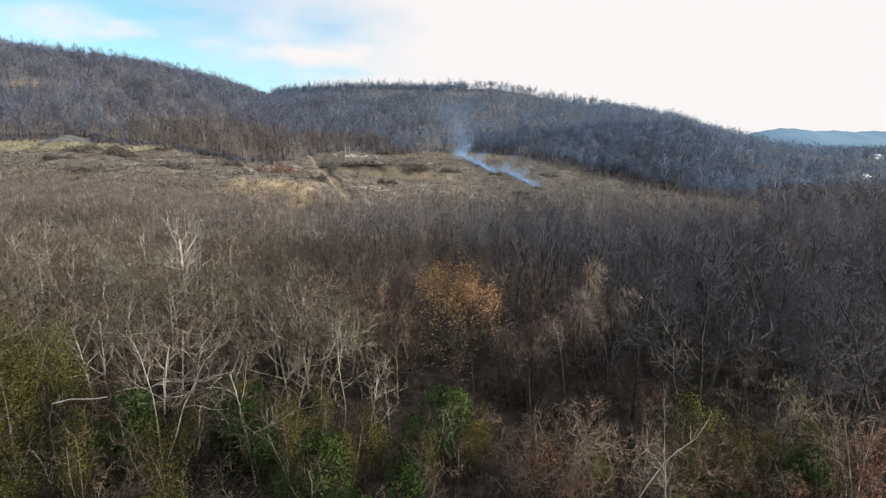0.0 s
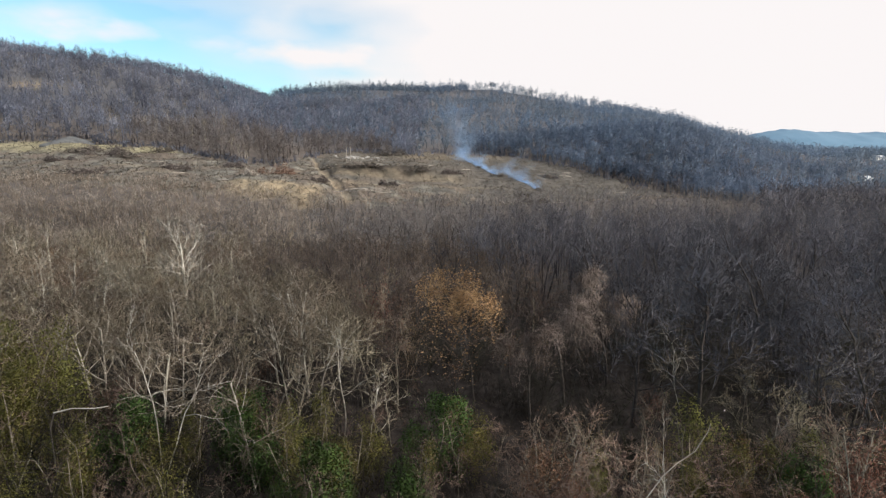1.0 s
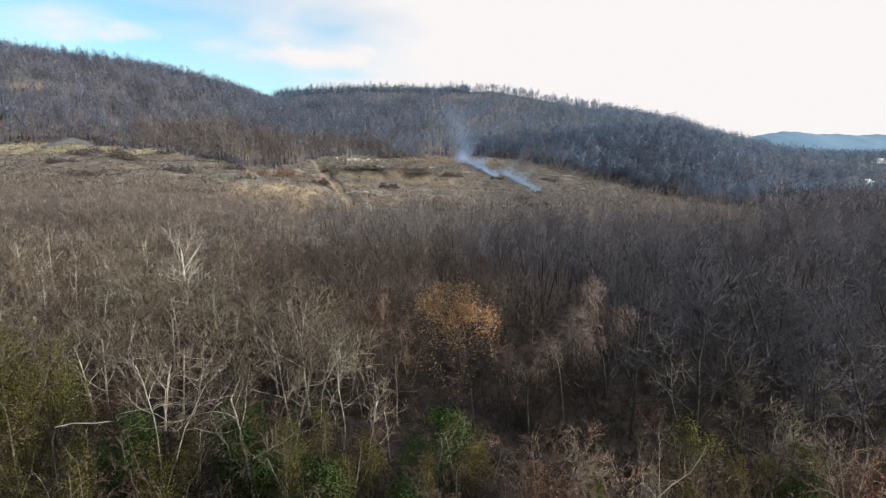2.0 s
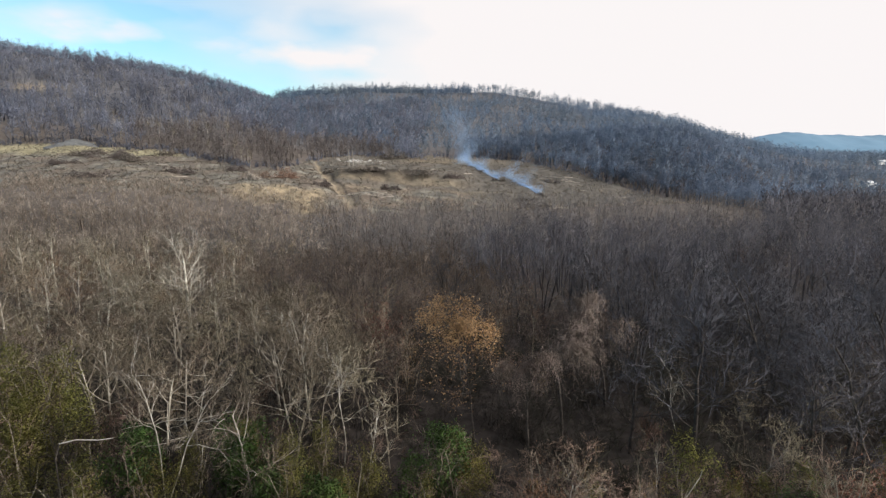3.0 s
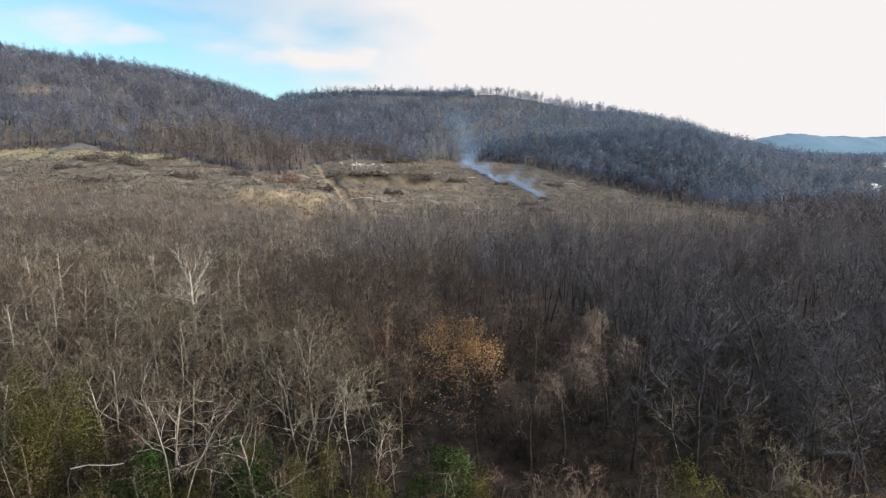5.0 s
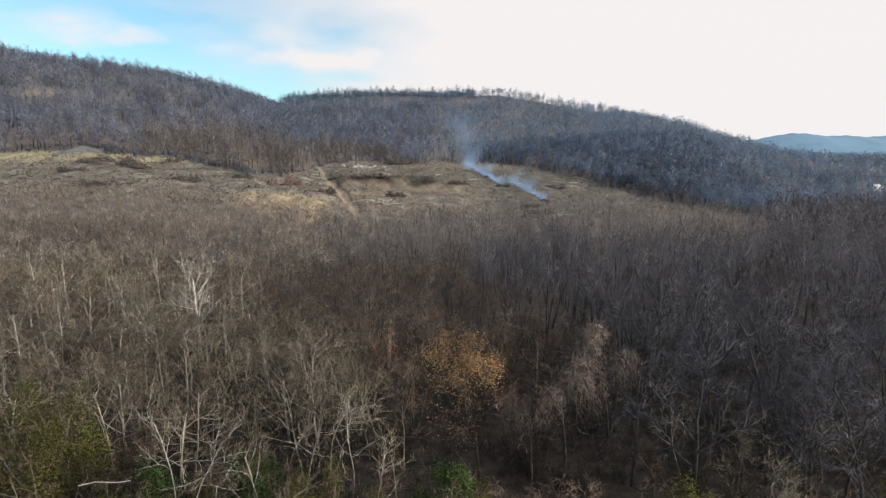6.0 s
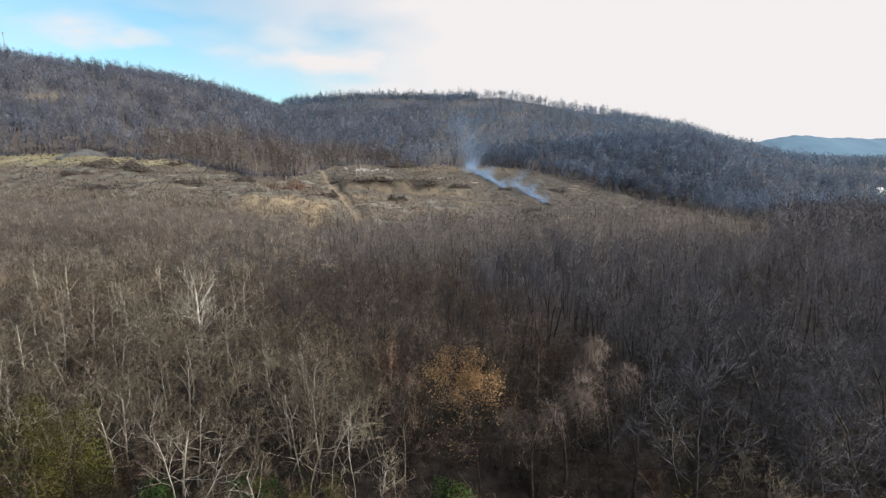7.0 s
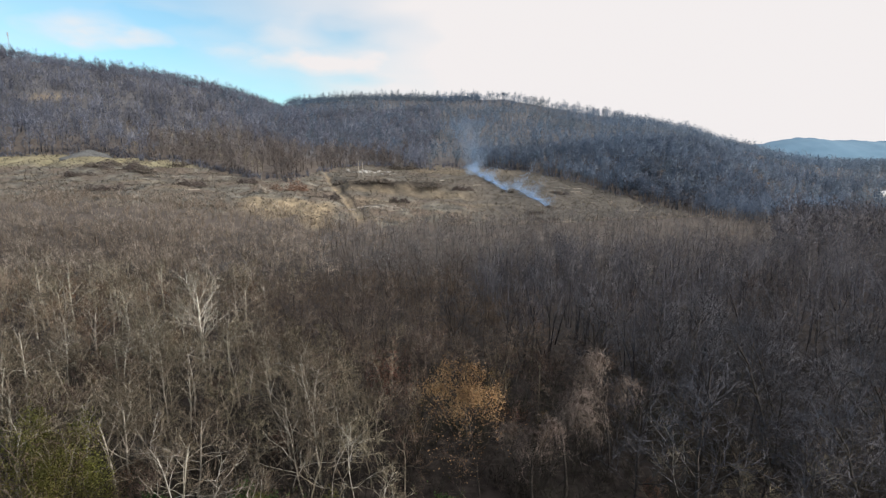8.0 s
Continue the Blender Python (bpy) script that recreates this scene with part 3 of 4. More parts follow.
    v2, f2 = w.twig_mesh(1)
    return np.concatenate([v1, v2]), np.concatenate([f1, f2 + len(v1)])


def scatter(rng, n, box, keep):
    """Places in a box of the plan that keep() lets stand."""
    x, y = rng.uniform(box[0], box[1], n), rng.uniform(box[2], box[3], n)
    k = keep(x, y)
    return x[k], y[k]


def woods(name, rng, x, y, templates, mat, label, low=0.75, high=1.2, kind_of="woods"):
    """Many trees as one mesh."""
    vs, fs, ns, tones, at = [], [], [], [], 0
    drift = 0.22 * waves(x, y, 45, 71)
    pick = rng.randint(0, len(templates), len(x))
    z = land(x, y)
    for k, (v, f) in enumerate(templates):
        i = np.nonzero(pick == k)[0]
        a, s = rng.uniform(0, 6.2832, len(i)), rng.uniform(low, high, len(i))
        t = s * rng.uniform(0.9, 1.1, len(i))
        c, n = np.cos(a)[:, None], np.sin(a)[:, None]
        px = x[i][:, None] + s[:, None] * (c * v[:, 0] - n * v[:, 1])
        py = y[i][:, None] + s[:, None] * (n * v[:, 0] + c * v[:, 1])
        pz = z[i][:, None] + t[:, None] * v[:, 2]
        vs.append(np.stack([px, py, pz], 2).reshape(-1, 3))
        fs.append((f[None] + (np.arange(len(i)) * len(v))[:, None, None] + at).reshape(-1, 3))
        m = crown_normals(v)
        ns.append(np.stack([c * m[:, 0] - n * m[:, 1], n * m[:, 0] + c * m[:, 1], np.broadcast_to(m[:, 2], px.shape)], 2).reshape(-1, 3))
        at += len(i) * len(v)
        tones.append(np.repeat(np.clip(rng.normal(0.5, 0.24, len(i)) + drift[i], 0, 1), len(v)))
    me = mesh_of(name, np.concatenate(vs), np.concatenate(fs), mat, normals=np.concatenate(ns))
    me.attributes.new("tone", "FLOAT", "POINT").data.foreach_set("value", np.concatenate(tones).astype(np.float32))
    ob = new(name, me)
    return tagged(ob, label, kind_of, kind="stuff")


def in_view(x, y, extra=25):
    """The wedge of land that the path overlooks."""
    return np.abs(x) < 0.90 * y + extra


rng = np.random.RandomState(7)
mid_t = [template(rng, height=h, radius=0.07, first=0.38, leaders=6, kids=4, sprays=6, fine=2, opening=1.0, reach=0.42, width=0.042, tubes=0, lift=0.03)
         for h in (9, 10, 11, 12, 10)]
far_t = [template(rng, height=h, radius=0.11, first=0.3, leaders=6, kids=3, sprays=4, fine=0, opening=1.0, reach=0.42, width=0.095, tubes=0, lift=0.03, steps=(2, 2, 1))
         for h in (10, 11, 12, 11)]
tall_t = [template(rng, height=h, radius=0.14, first=0.25, leaders=8, kids=4, sprays=5, fine=1, opening=0.95, reach=0.32, width=0.05, tubes=0, lift=0.05)
          for h in (14, 15.5, 17, 18)]
hill_t = [far_template(rng, h, 26, 4.2, 0.42) for h in (14, 16, 18, 20, 17)]
back_t = [far_template(rng, h, 18, 5.0, 0.66) for h in (14, 16, 18, 17)]
edge_t = [far_template(rng, h, 26, 3.0, 0.34, 0.68) for h in (13, 15, 17)]

side = lambda x, y: np.interp(y, [40, 60, 80, 110, 165, 230], [22, 21, 13, 5, 10, 30]) + 7 * waves(x, y, 60, 21)        # where the taller wood, coloured darker for shade, begins
x, y = scatter(rng, 1350, (-180, 120, 76, 165), lambda x, y: in_view(x, y, 10) & (x < side(x, y)) & ((x + 0.475 * y + 1.3) ** 2 + (0.5 * (y - 84)) ** 2 > 36))
# Pale materials left, darker copies rightwards: the fall of sunlight put into colour.
dk = smooth(-0.75, -0.2, x / y) > rng.uniform(0, 1, len(x))
woods("valley_woods_brown", rng, x[dk], y[dk], mid_t, WOODS_BROWN, "leafless saplings in the valley, coloured dark brown where less sun falls", 0.55, 1.25)
x, y = x[~dk], y[~dk]
pick = waves(x, y, 26, 51) + rng.normal(0, 0.45, len(x))
for k, mat, nm, lab in ((pick > 0.75, WOODS_PALE, "valley_woods_pale", "pale grey leafless trees in the valley"), (pick < -0.75, WOODS_RUST, "valley_woods_rusty", "rusty brown leafless saplings in the valley"),
                        (np.abs(pick) <= 0.75, WOODS_MID, "valley_woods_near", "dense grey-brown leafless saplings in the valley")):
    woods(nm, rng, x[k], y[k], mid_t, mat, lab, 0.55, 1.3)
x, y = scatter(rng, 4000, (-350, 330, 165, 350), lambda x, y: in_view(x, y, 10) & (clearing_mask(x, y) < 0.3) & (y < np.interp(x / y, [-0.42, -0.3, 0], [265, 308, 350])))
# The dusky copy takes over rightwards, painted for the weaker light there.
k = rng.uniform(-0.6, -0.05, len(x)) > x / y
woods("valley_woods", rng, x[k], y[k], far_t, WOODS_HAZE, "dense grey-brown leafless woods below the clearing", 0.6, 1.25)
woods("valley_woods_dark", rng, x[~k], y[~k], far_t, WOODS_DUSK, "dense purple-brown leafless woods below the clearing", 0.6, 1.25)
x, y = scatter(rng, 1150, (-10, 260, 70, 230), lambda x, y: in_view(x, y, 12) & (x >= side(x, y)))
woods("shaded_woods", rng, x, y, tall_t, WOODS_RIGHT, "tall leafless trees standing close together, coloured dark for shade")
x, y = scatter(rng, 12000, (90, 1000, 230, 700), lambda x, y: in_view(x, y) & (clearing_mask(x, y) < 0.2) & (x > 0.30 * y) & ((y > 408) | (x > 0.60 * y)) & ~((y > 480) & (y < 680) & (abs(x - 0.80 * y) < 26)))
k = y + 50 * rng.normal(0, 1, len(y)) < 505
woods("valley_floor_woods", rng, x[k], y[k], hill_t, WOODS_RIGHT, "leafless woods on the valley floor, coloured purple-grey for shade", 0.6, 0.9)
woods("valley_floor_woods_far", rng, x[~k], y[~k], hill_t, WOODS_FLOOR, "leafless woods on the valley floor, tinted blue for haze", 0.6, 0.9)
x, y = scatter(rng, 15000, (-1050, 0, 440, 1130), lambda x, y: in_view(x, y) & (clearing_mask(x, y) < rng.uniform(0.05, 0.9, len(x))) & (x < -30) & (y > 430) & ((x - SLIDE[0]) ** 2 + (y - SLIDE[1]) ** 2 > 24 ** 2) & (waves(x, y, 70, 41) + rng.uniform(-1.3, 1.0, len(x)) < 0.55))
k = (x / y > -0.60 + 0.05 * waves(x, y, 50, 42)) & (y + 40 * waves(x, y, 80, 43) < 690) & (x < -60)
woods("spur_woods", rng, x[k], y[k], hill_t, WOODS_SPUR, "brown leafless woods on the spur above the clearing", 0.5, 1.2)
x, y = x[~k], y[~k]
woods("hill_woods", rng, x, y, hill_t, WOODS_HILL, "leafless woods covering the hillside, tinted blue-grey for haze", 0.5, 1.3)
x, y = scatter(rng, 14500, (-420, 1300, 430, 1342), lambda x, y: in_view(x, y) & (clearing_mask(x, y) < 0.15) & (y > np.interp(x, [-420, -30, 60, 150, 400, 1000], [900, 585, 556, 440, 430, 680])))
woods("ridge_woods", rng, x, y, back_t, WOODS_BACK, "leafless woods covering the long ridge, tinted blue for haze", 0.55, 1.25)

x, y = scatter(rng, 4200, (30, 300, 345, 680), lambda x, y: in_view(x, y) & (clearing_mask(x, y) < 0.3) & (x > np.interp(y, [340, 400, 480, 560, 590, 680], [180, 165, 140, 85, 25, -60])) & (x < 0.46 * y + 60))
woods("edge_woods", rng, x, y, edge_t, WOODS_FLOOR, "leafless trees standing along the edge of the clearing, tinted blue for haze", 0.65, 1.1)
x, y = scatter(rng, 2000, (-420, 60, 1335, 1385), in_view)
woods("crest_woods", rng, x, y, back_t, WOODS_BACK, "leafless woods on the ridge crest, tinted blue for haze", 0.35, 0.95)
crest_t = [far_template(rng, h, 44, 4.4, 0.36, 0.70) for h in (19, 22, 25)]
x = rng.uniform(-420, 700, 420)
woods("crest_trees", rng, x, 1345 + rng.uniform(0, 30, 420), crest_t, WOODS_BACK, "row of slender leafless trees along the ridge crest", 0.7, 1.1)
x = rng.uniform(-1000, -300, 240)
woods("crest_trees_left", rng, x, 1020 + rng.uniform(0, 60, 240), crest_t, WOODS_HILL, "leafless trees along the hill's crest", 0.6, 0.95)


def brush_template(rng, height, stems, twigs, width=0.055):
    w = Wood()
    for k in range(stems):
        a, b = rng.uniform(0, 6.28), rng.uniform(0.1, 0.8)
        o = np.array([rng.normal(0, 0.3), rng.normal(0, 0.3), -0.2])
        e = o + np.array([math.cos(a) * b, math.sin(a) * b, 1.0]) * height * rng.uniform(0.5, 1.0)
        w.twig.append((*o, *e, width * 1.3))
        for m in range(twigs):
            s = o + (e - o) * rng.uniform(0.25, 1)
            w.twig.append((*s, *(s + unit(rng.normal(0, 1, 3) + [0, 0, 0.5]) * height * rng.uniform(0.12, 0.35)), width * 0.85))
    return w.twig_mesh(2)


brush_t = [brush_template(rng, h, 10, 12) for h in (3.0, 4.2, 5.5, 7.0)]
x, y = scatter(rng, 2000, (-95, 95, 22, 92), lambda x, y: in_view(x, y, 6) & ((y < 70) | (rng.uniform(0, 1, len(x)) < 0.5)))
woods("understory_brush", rng, x, y, brush_t, BRUSH_SHADED, "tangled brown brush and saplings under the trees, darkened for shade", 0.6, 1.2, "brush")
x, y = scatter(rng, 13000, (-470, 190, 300, 600), lambda x, y: in_view(x, y) & (clearing_mask(x, y) > 0.2) & (waves(x, y, 60, 31) + rng.uniform(-0.5, 0.5, len(x)) > 0.1 - 0.7 * (y < 380)))
woods("clearing_scrub", rng, x, y, [brush_template(rng, h, 3, 4, 0.42) for h in (0.7, 1.1, 1.6, 2.4)], SCRUB, "dry brown scrub scattered over the clearing", 0.5, 1.1, "scrub")
x, y = scatter(rng, 3200, (-330, -60, 215, 352), lambda x, y: in_view(x, y) & (x / y < -0.22) & (clearing_mask(x, y - 14) < 0.8))
woods("slope_scrub", rng, x, y, [brush_template(rng, h, 5, 6, 0.14) for h in (3.5, 4.5, 6.0)], WOODS_HAZE, "grey leafless scrub on the slope below the clearing", 0.5, 1.2, "scrub")
front = lambda x, y: np.interp(x / y, [-0.85, -0.4, -0.25, 0.0, 0.2, 0.35, 0.45, 0.54], [322, 318, 316, 342, 356, 368, 366, 350])
near_edge = lambda x, y: in_view(x, y) & (y > front(x, y) - 8) & (np.abs(x - track_line(y)) > 5) & (rng.uniform(0, 1, len(x)) < np.exp(-np.maximum(y - front(x, y), 0) / 22) * (0.6 + 0.5 * waves(x, y, 35, 63)))
x, y = scatter(rng, 9000, (-460, 190, 310, 480), near_edge)
woods("edge_thicket", rng, x, y, [brush_template(rng, h, 5, 7, 0.15) for h in (2.5, 4.0, 5.5)], WOODS_HAZE, "grey leafless thicket thinning out into the clearing", 0.5, 1.2, "scrub")
x, y = scatter(rng, 30000, (-470, 190, 315, 600), lambda x, y: in_view(x, y) & (clearing_mask(x, y) > 0.4) & (np.abs(x - track_line(y)) > 4))
woods("grass_tufts", rng, x, y, [brush_template(rng, h, 2, 1, w) for h, w in ((0.6, 0.5), (0.9, 0.7), (1.3, 0.5))], TUFTS, "tufts of dry grass and dead stalks in the clearing", 0.5, 1.3, "grass")
x, y = scatter(rng, 9000, (-480, 170, 430, 610), lambda x, y: in_view(x, y) & (clearing_mask(x, y) < 0.85) & (clearing_mask(x, y - 16) > 0.3))
woods("edge_brush", rng, x, y, [brush_template(rng, h, 4, 5, 0.40) for h in (2.5, 3.5, 5.0, 6.5)], WOODS_HILL, "brush along the edge of the woods, tinted blue-grey for haze", 0.5, 1.2, "brush")

# ---- trees and bushes near the camera ----
rng = np.random.RandomState(11)
TREES = "woodland trees"
SPREAD_GREY, SPREAD_BROWN, SPREAD_DARK = "grey leafless tree with crooked spreading branches", "brown leafless tree with a dense twiggy crown", "tall dark leafless tree with upright branches, its twigs coloured for shade"
grey = [plant("bare_tree", spreading(rng, h, 0.10, 0.42, 8, 5, 6, 4, reach=0.36, width=0.033), BARK_GREY, TWIG_GREY, SPREAD_GREY, "tree", group=TREES, seed=i)
        for i, h in enumerate((9.5, 10.5, 11.5, 10.0))]
brown = [plant("bare_tree", spreading(rng, h, 0.08, 0.34, 8, 5, 6, 4, opening=0.95, reach=0.36, width=0.032), BARK_GREY, TWIG_BROWN, SPREAD_BROWN, "tree", group=TREES, seed=i)
         for i, h in enumerate((7.5, 9.0, 10.0))]
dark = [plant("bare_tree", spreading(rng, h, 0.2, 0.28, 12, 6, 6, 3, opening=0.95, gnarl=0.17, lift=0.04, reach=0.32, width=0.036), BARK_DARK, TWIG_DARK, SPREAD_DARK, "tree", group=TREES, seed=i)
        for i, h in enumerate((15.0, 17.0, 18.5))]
umber = [plant("bare_tree", spreading(rng, h, 0.10, 0.38, 8, 5, 6, 4, reach=0.36, width=0.034), BARK_DARK, TWIG_UMBER, "dark brown leafless tree with spreading twigs", "tree", group=TREES, seed=i)
         for i, h in enumerate((9.0, 10.5))]
pale = [plant("pale_tree", spreading(rng, h, 0.058, 0.45, 6, 5, 6, 4, opening=1.1, reach=0.36, gnarl=0.28, lift=0.01, width=0.03, lean=l, tubes=3, steps=(9, 7, 5)), BARK_PALE, TWIG_TAN, "crooked leafless tree with pale bark", "tree", group=TREES, seed=i, limbs_apart=True)
        for i, (h, l) in enumerate(((11.0, (0.1, 0)), (12.0, (-0.12, 0.05)), (9.5, (0.2, 0.1))))]
fan = [plant("ash_tree", spreading(rng, h, 0.13, 0.36, 9, 6, 6, 4, opening=1.05, gnarl=0.2, lift=0.03, reach=0.40, width=0.033), BARK_ASH, TWIG_TAN, "ash-grey leafless tree with branches spread like a fan", "tree", group=TREES, seed=i)
       for i, h in enumerate((10.0, 11.5, 12.5))]
far_ash = [plant("ash_tree", spreading(rng, h, 0.20, 0.30, 9, 5, 5, 2, opening=1.0, gnarl=0.16, lift=0.04, reach=0.44, width=0.045), BARK_ASH, TWIG_GREY, "ash-grey leafless tree in the valley", "tree", group="valley trees", seed=i)
           for i, h in enumerate((12.0, 14.0))]
far_dark = [plant("forked_tree", spreading(rng, h, 0.2, 0.3, 6, 4, 4, 2, opening=0.8, gnarl=0.16, lift=0.05, width=0.05, stems=2), BARK_DARK, TWIG_UMBER, "dark forked leafless tree in the valley", "tree", group="valley trees", seed=i)
            for i, h in enumerate((13.0, 15.0))]


def draped(h, r, lobes, label):
    """A small tree buried under domes of hanging vines."""
    w = spreading(rng, h * 0.9, 0.15, 0.5, 6, 4, 4, 2, reach=0.25)
    for k in range(lobes):
        a = rng.uniform(0, 6.28)
        off = r * (0.75 if lobes > 1 else 0.1) * rng.uniform(0.5, 1.1)
        cx, cy, top, rl = math.cos(a) * off, 0.7 * math.sin(a) * off, h * (1 - 0.16 * k / lobes * rng.uniform(0.5, 1.5)), r * rng.uniform(0.5, 0.75)
        for m in range(66):
            a, drop = rng.uniform(0, 6.28), rng.uniform(0.8, 4.4)
            reach, fall = rl * rng.uniform(0.4, 1.25), rng.uniform(1.2, 2.6)
            pts = [np.array([cx, cy, top]) + rng.normal(0, 0.55, 3) * [1, 1, 0.6]]
            for t in (0.2, 0.4, 0.6, 0.8, 1.0):
                q = reach * math.sin(t * 1.57)
                pts.append(np.array([cx + math.cos(a) * q, cy + math.sin(a) * q, top - drop * t ** fall]) + rng.normal(0, 0.24, 3))
            for p, q in zip(pts, pts[1:]):
                w.twig.append((*p, *(q + (q - p) * 0.3), 0.026))
                for n in range(3):
                    o = p + (q - p) * rng.uniform()
                    w.twig.append((*o, *(o + unit(rng.normal(0, 1, 3) + [0, 0, -0.15]) * rng.uniform(0.3, 0.95)), 0.018))
    return plant("vine_draped_tree", w, BARK_DARK, TWIG_ROSE, label, "tree", group=TREES)


vines = [draped(12.6, 2.7, 3, "leafless tree draped in hanging rosy-grey vines"), draped(11.5, 2.4, 2, "leafless tree draped in hanging brown vines"),
         draped(11.0, 2.0, 2, "slim leafless tree buried under hanging vines")]


def bush(h, r, leaf_mat, count, label, twig_mat=TWIG_BROWN, size=0.07, lumps=6, name="vine_covered_bush"):
    """Stems hung with curtains of leaves in uneven upright lobes, with bare sprays standing out."""
    w = spreading(rng, h * 1.02, 0.06, 0.2, 6, 4, 4, 2, opening=0.8, reach=0.32, stems=2, width=0.02)
    per = 11
    for k in range(lumps):
        a, d, t = rng.uniform(0, 6.28), r * rng.uniform(0.1, 0.7), (k + 0.7) / lumps
        cx, cy, top = math.cos(a) * d, math.sin(a) * d, h * (0.35 + 0.6 * t) * rng.uniform(0.85, 1.05)
        rl, tall = r * rng.uniform(0.38, 0.62), h * rng.uniform(0.25, 0.42)
        for m in range(count // (lumps * per)):
            a, q = rng.uniform(0, 6.28), rng.uniform(0, 1) ** 0.45
            o = np.array([cx + math.cos(a) * rl * q, cy + math.sin(a) * rl * q, top - tall * (1 - math.sqrt(max(0.0, 1 - q * q))) + rng.normal(0, 0.15)])
            hang = rng.uniform(0.3, 1.0) * tall * (0.5 + q)
            for n in range(per):
                e = o + [0, 0, -hang * n / per] + rng.normal(0, 0.15, 3)
                if e[2] > 0.1:
                    w.leaf.append((*e, size * rng.uniform(0.6, 1.3)))
    for t in w.tops[::2]:
        for k in range(3):
            w.leaf.append((*(t + rng.normal(0, 0.2, 3)), size))
    return plant(name, w, BARK_GREY, twig_mat, label, "bush", leaf_mat, group="bushes")


green = [bush(8.5, 2.5, LEAF_GREEN, 8000, "tall bush smothered in dark green leaves", size=0.1, lumps=9), bush(6.5, 2.4, LEAF_GREEN, 7000, "dark evergreen bush with glossy leaves", size=0.1, lumps=8)]
olive = [bush(8.5, 2.3, LEAF_OLIVE, 5200, "bush covered in fading yellow-green vine leaves"), bush(7.0, 2.5, LEAF_OLIVE, 5000, "yellow-green vines over a low bush"),
         bush(9.5, 2.1, LEAF_OLIVE, 4200, "tall sapling hung with yellow-green vines")]
rust = [bush(5.5, 2.3, LEAF_RUST, 2600, "dense shrub of red-brown twigs with few dry leaves", TWIG_RED, 0.055, name="red_brown_shrub"),
        bush(4.5, 2.0, LEAF_RUST, 1900, "brown twiggy shrub with a few rusty leaves", TWIG_RED, 0.055, name="red_brown_shrub")]
ochre = [bush(6.0, 1.8, LEAF_OCHRE, 750, "slim shrub with dull ochre leaves", TWIG_BROWN, 0.06, name="ochre_shrub"), bush(7.5, 1.6, LEAF_OCHRE, 500, "sapling with sparse ochre leaves", TWIG_BROWN, 0.06, name="ochre_shrub")]
tangle = [plant("vine_tangle", spreading(rng, h, 0.06, 0.2, 8, 5, 6, 3, opening=1.0, gnarl=0.34, droop=0.08, stems=2, width=0.024), BARK_GREY, TWIG_RED, "tangle of arching brown vines over a shrub", "bush", group="bushes", seed=i)
          for i, h in enumerate((5.5, 6.5))]

# the oak that has kept its dry leaves
r_oak = np.random.RandomState(101)
w = spreading(r_oak, 14.6, 0.12, 0.5, 17, 6, 5, 2, opening=1.3, gnarl=0.15, lift=0.0, reach=0.34, width=0.024)
for t in w.tops:
    full = np.clip((t[2] - 9.3) / 2.2, 0.04, 1.0) * (0.3 + 1.1 * r_oak.uniform())
    for k in range(int(115 * full)):
        w.leaf.append((*(t + r_oak.normal(0, 0.36, 3) * [1, 1, 1.25] - [0, 0, 0.15]), 0.08 * r_oak.uniform(0.6, 1.35)))
stand(plant("oak_tree", w, BARK_DARK, TWIG_BROWN, "oak with a broad ragged crown of dry orange leaves", "tree", LEAF_ORANGE, 6, limbs_apart=True), 3.1, 49.0, 0, 1.25, 0.86)

# the white sycamore and the dark forked trees behind
w = spreading(np.random.RandomState(112), 15.5, 0.26, 0.2, 16, 5, 5, 3, opening=1.3, gnarl=0.07, lift=0.03, reach=0.42, width=0.05, tubes=3)
stand(plant("sycamore_tree", w, BARK_PALE, TWIG_PALE, "tall leafless sycamore with bright white bark", "tree", None, 6, limbs_apart=True), -43.5, 88.7, 0, 1.15, 1.17)
w = spreading(np.random.RandomState(103), 16, 0.24, 0.3, 6, 4, 5, 3, opening=0.75, gnarl=0.15, lift=0.05, stems=3, width=0.045)
stand(plant("forked_tree", w, BARK_DARK, TWIG_DARK, "dark leafless tree with several forked stems", "tree", None, 5, limbs_apart=True), 0.9, 100.0)
w = spreading(np.random.RandomState(104), 17.5, 0.28, 0.35, 8, 5, 5, 3, opening=0.85, gnarl=0.14, lift=0.04, stems=2, width=0.045)
stand(plant("forked_tree", w, BARK_DARK, TWIG_DARK, "tall dark leafless tree forking low", "tree", None, 5, limbs_apart=True), 22.1, 80.0)

# white twin-stemmed tree in front
w = spreading(np.random.RandomState(108), 15.5, 0.068, 0.6, 7, 5, 6, 4, opening=0.95, gnarl=0.22, lift=0.02, reach=0.30, width=0.031, stems=2, tubes=3, steps=(8, 6, 4))
stand(plant("pale_tree", w, BARK_PALE, TWIG_TAN, "twin-stemmed leafless tree with white bark", "tree", None, 6, group=TREES, limbs_apart=True), -20.8, 38.3, 20)

FIXED = [(2.5, 49), (-43.5, 88.7), (0.9, 100), (22.1, 80), (-20.8, 38.3)]


def place(obs, rows):
    """rows: kind, x, y, turn, size, tall."""
    used = set()
    for k, px, py, turn, size, tall in rows:
        FIXED.append((px, py))
        if k in used:
            another(obs[k], px, py, turn, size, tall)
        else:
            used.add(k)
            stand(obs[k], px, py, turn, size, tall)


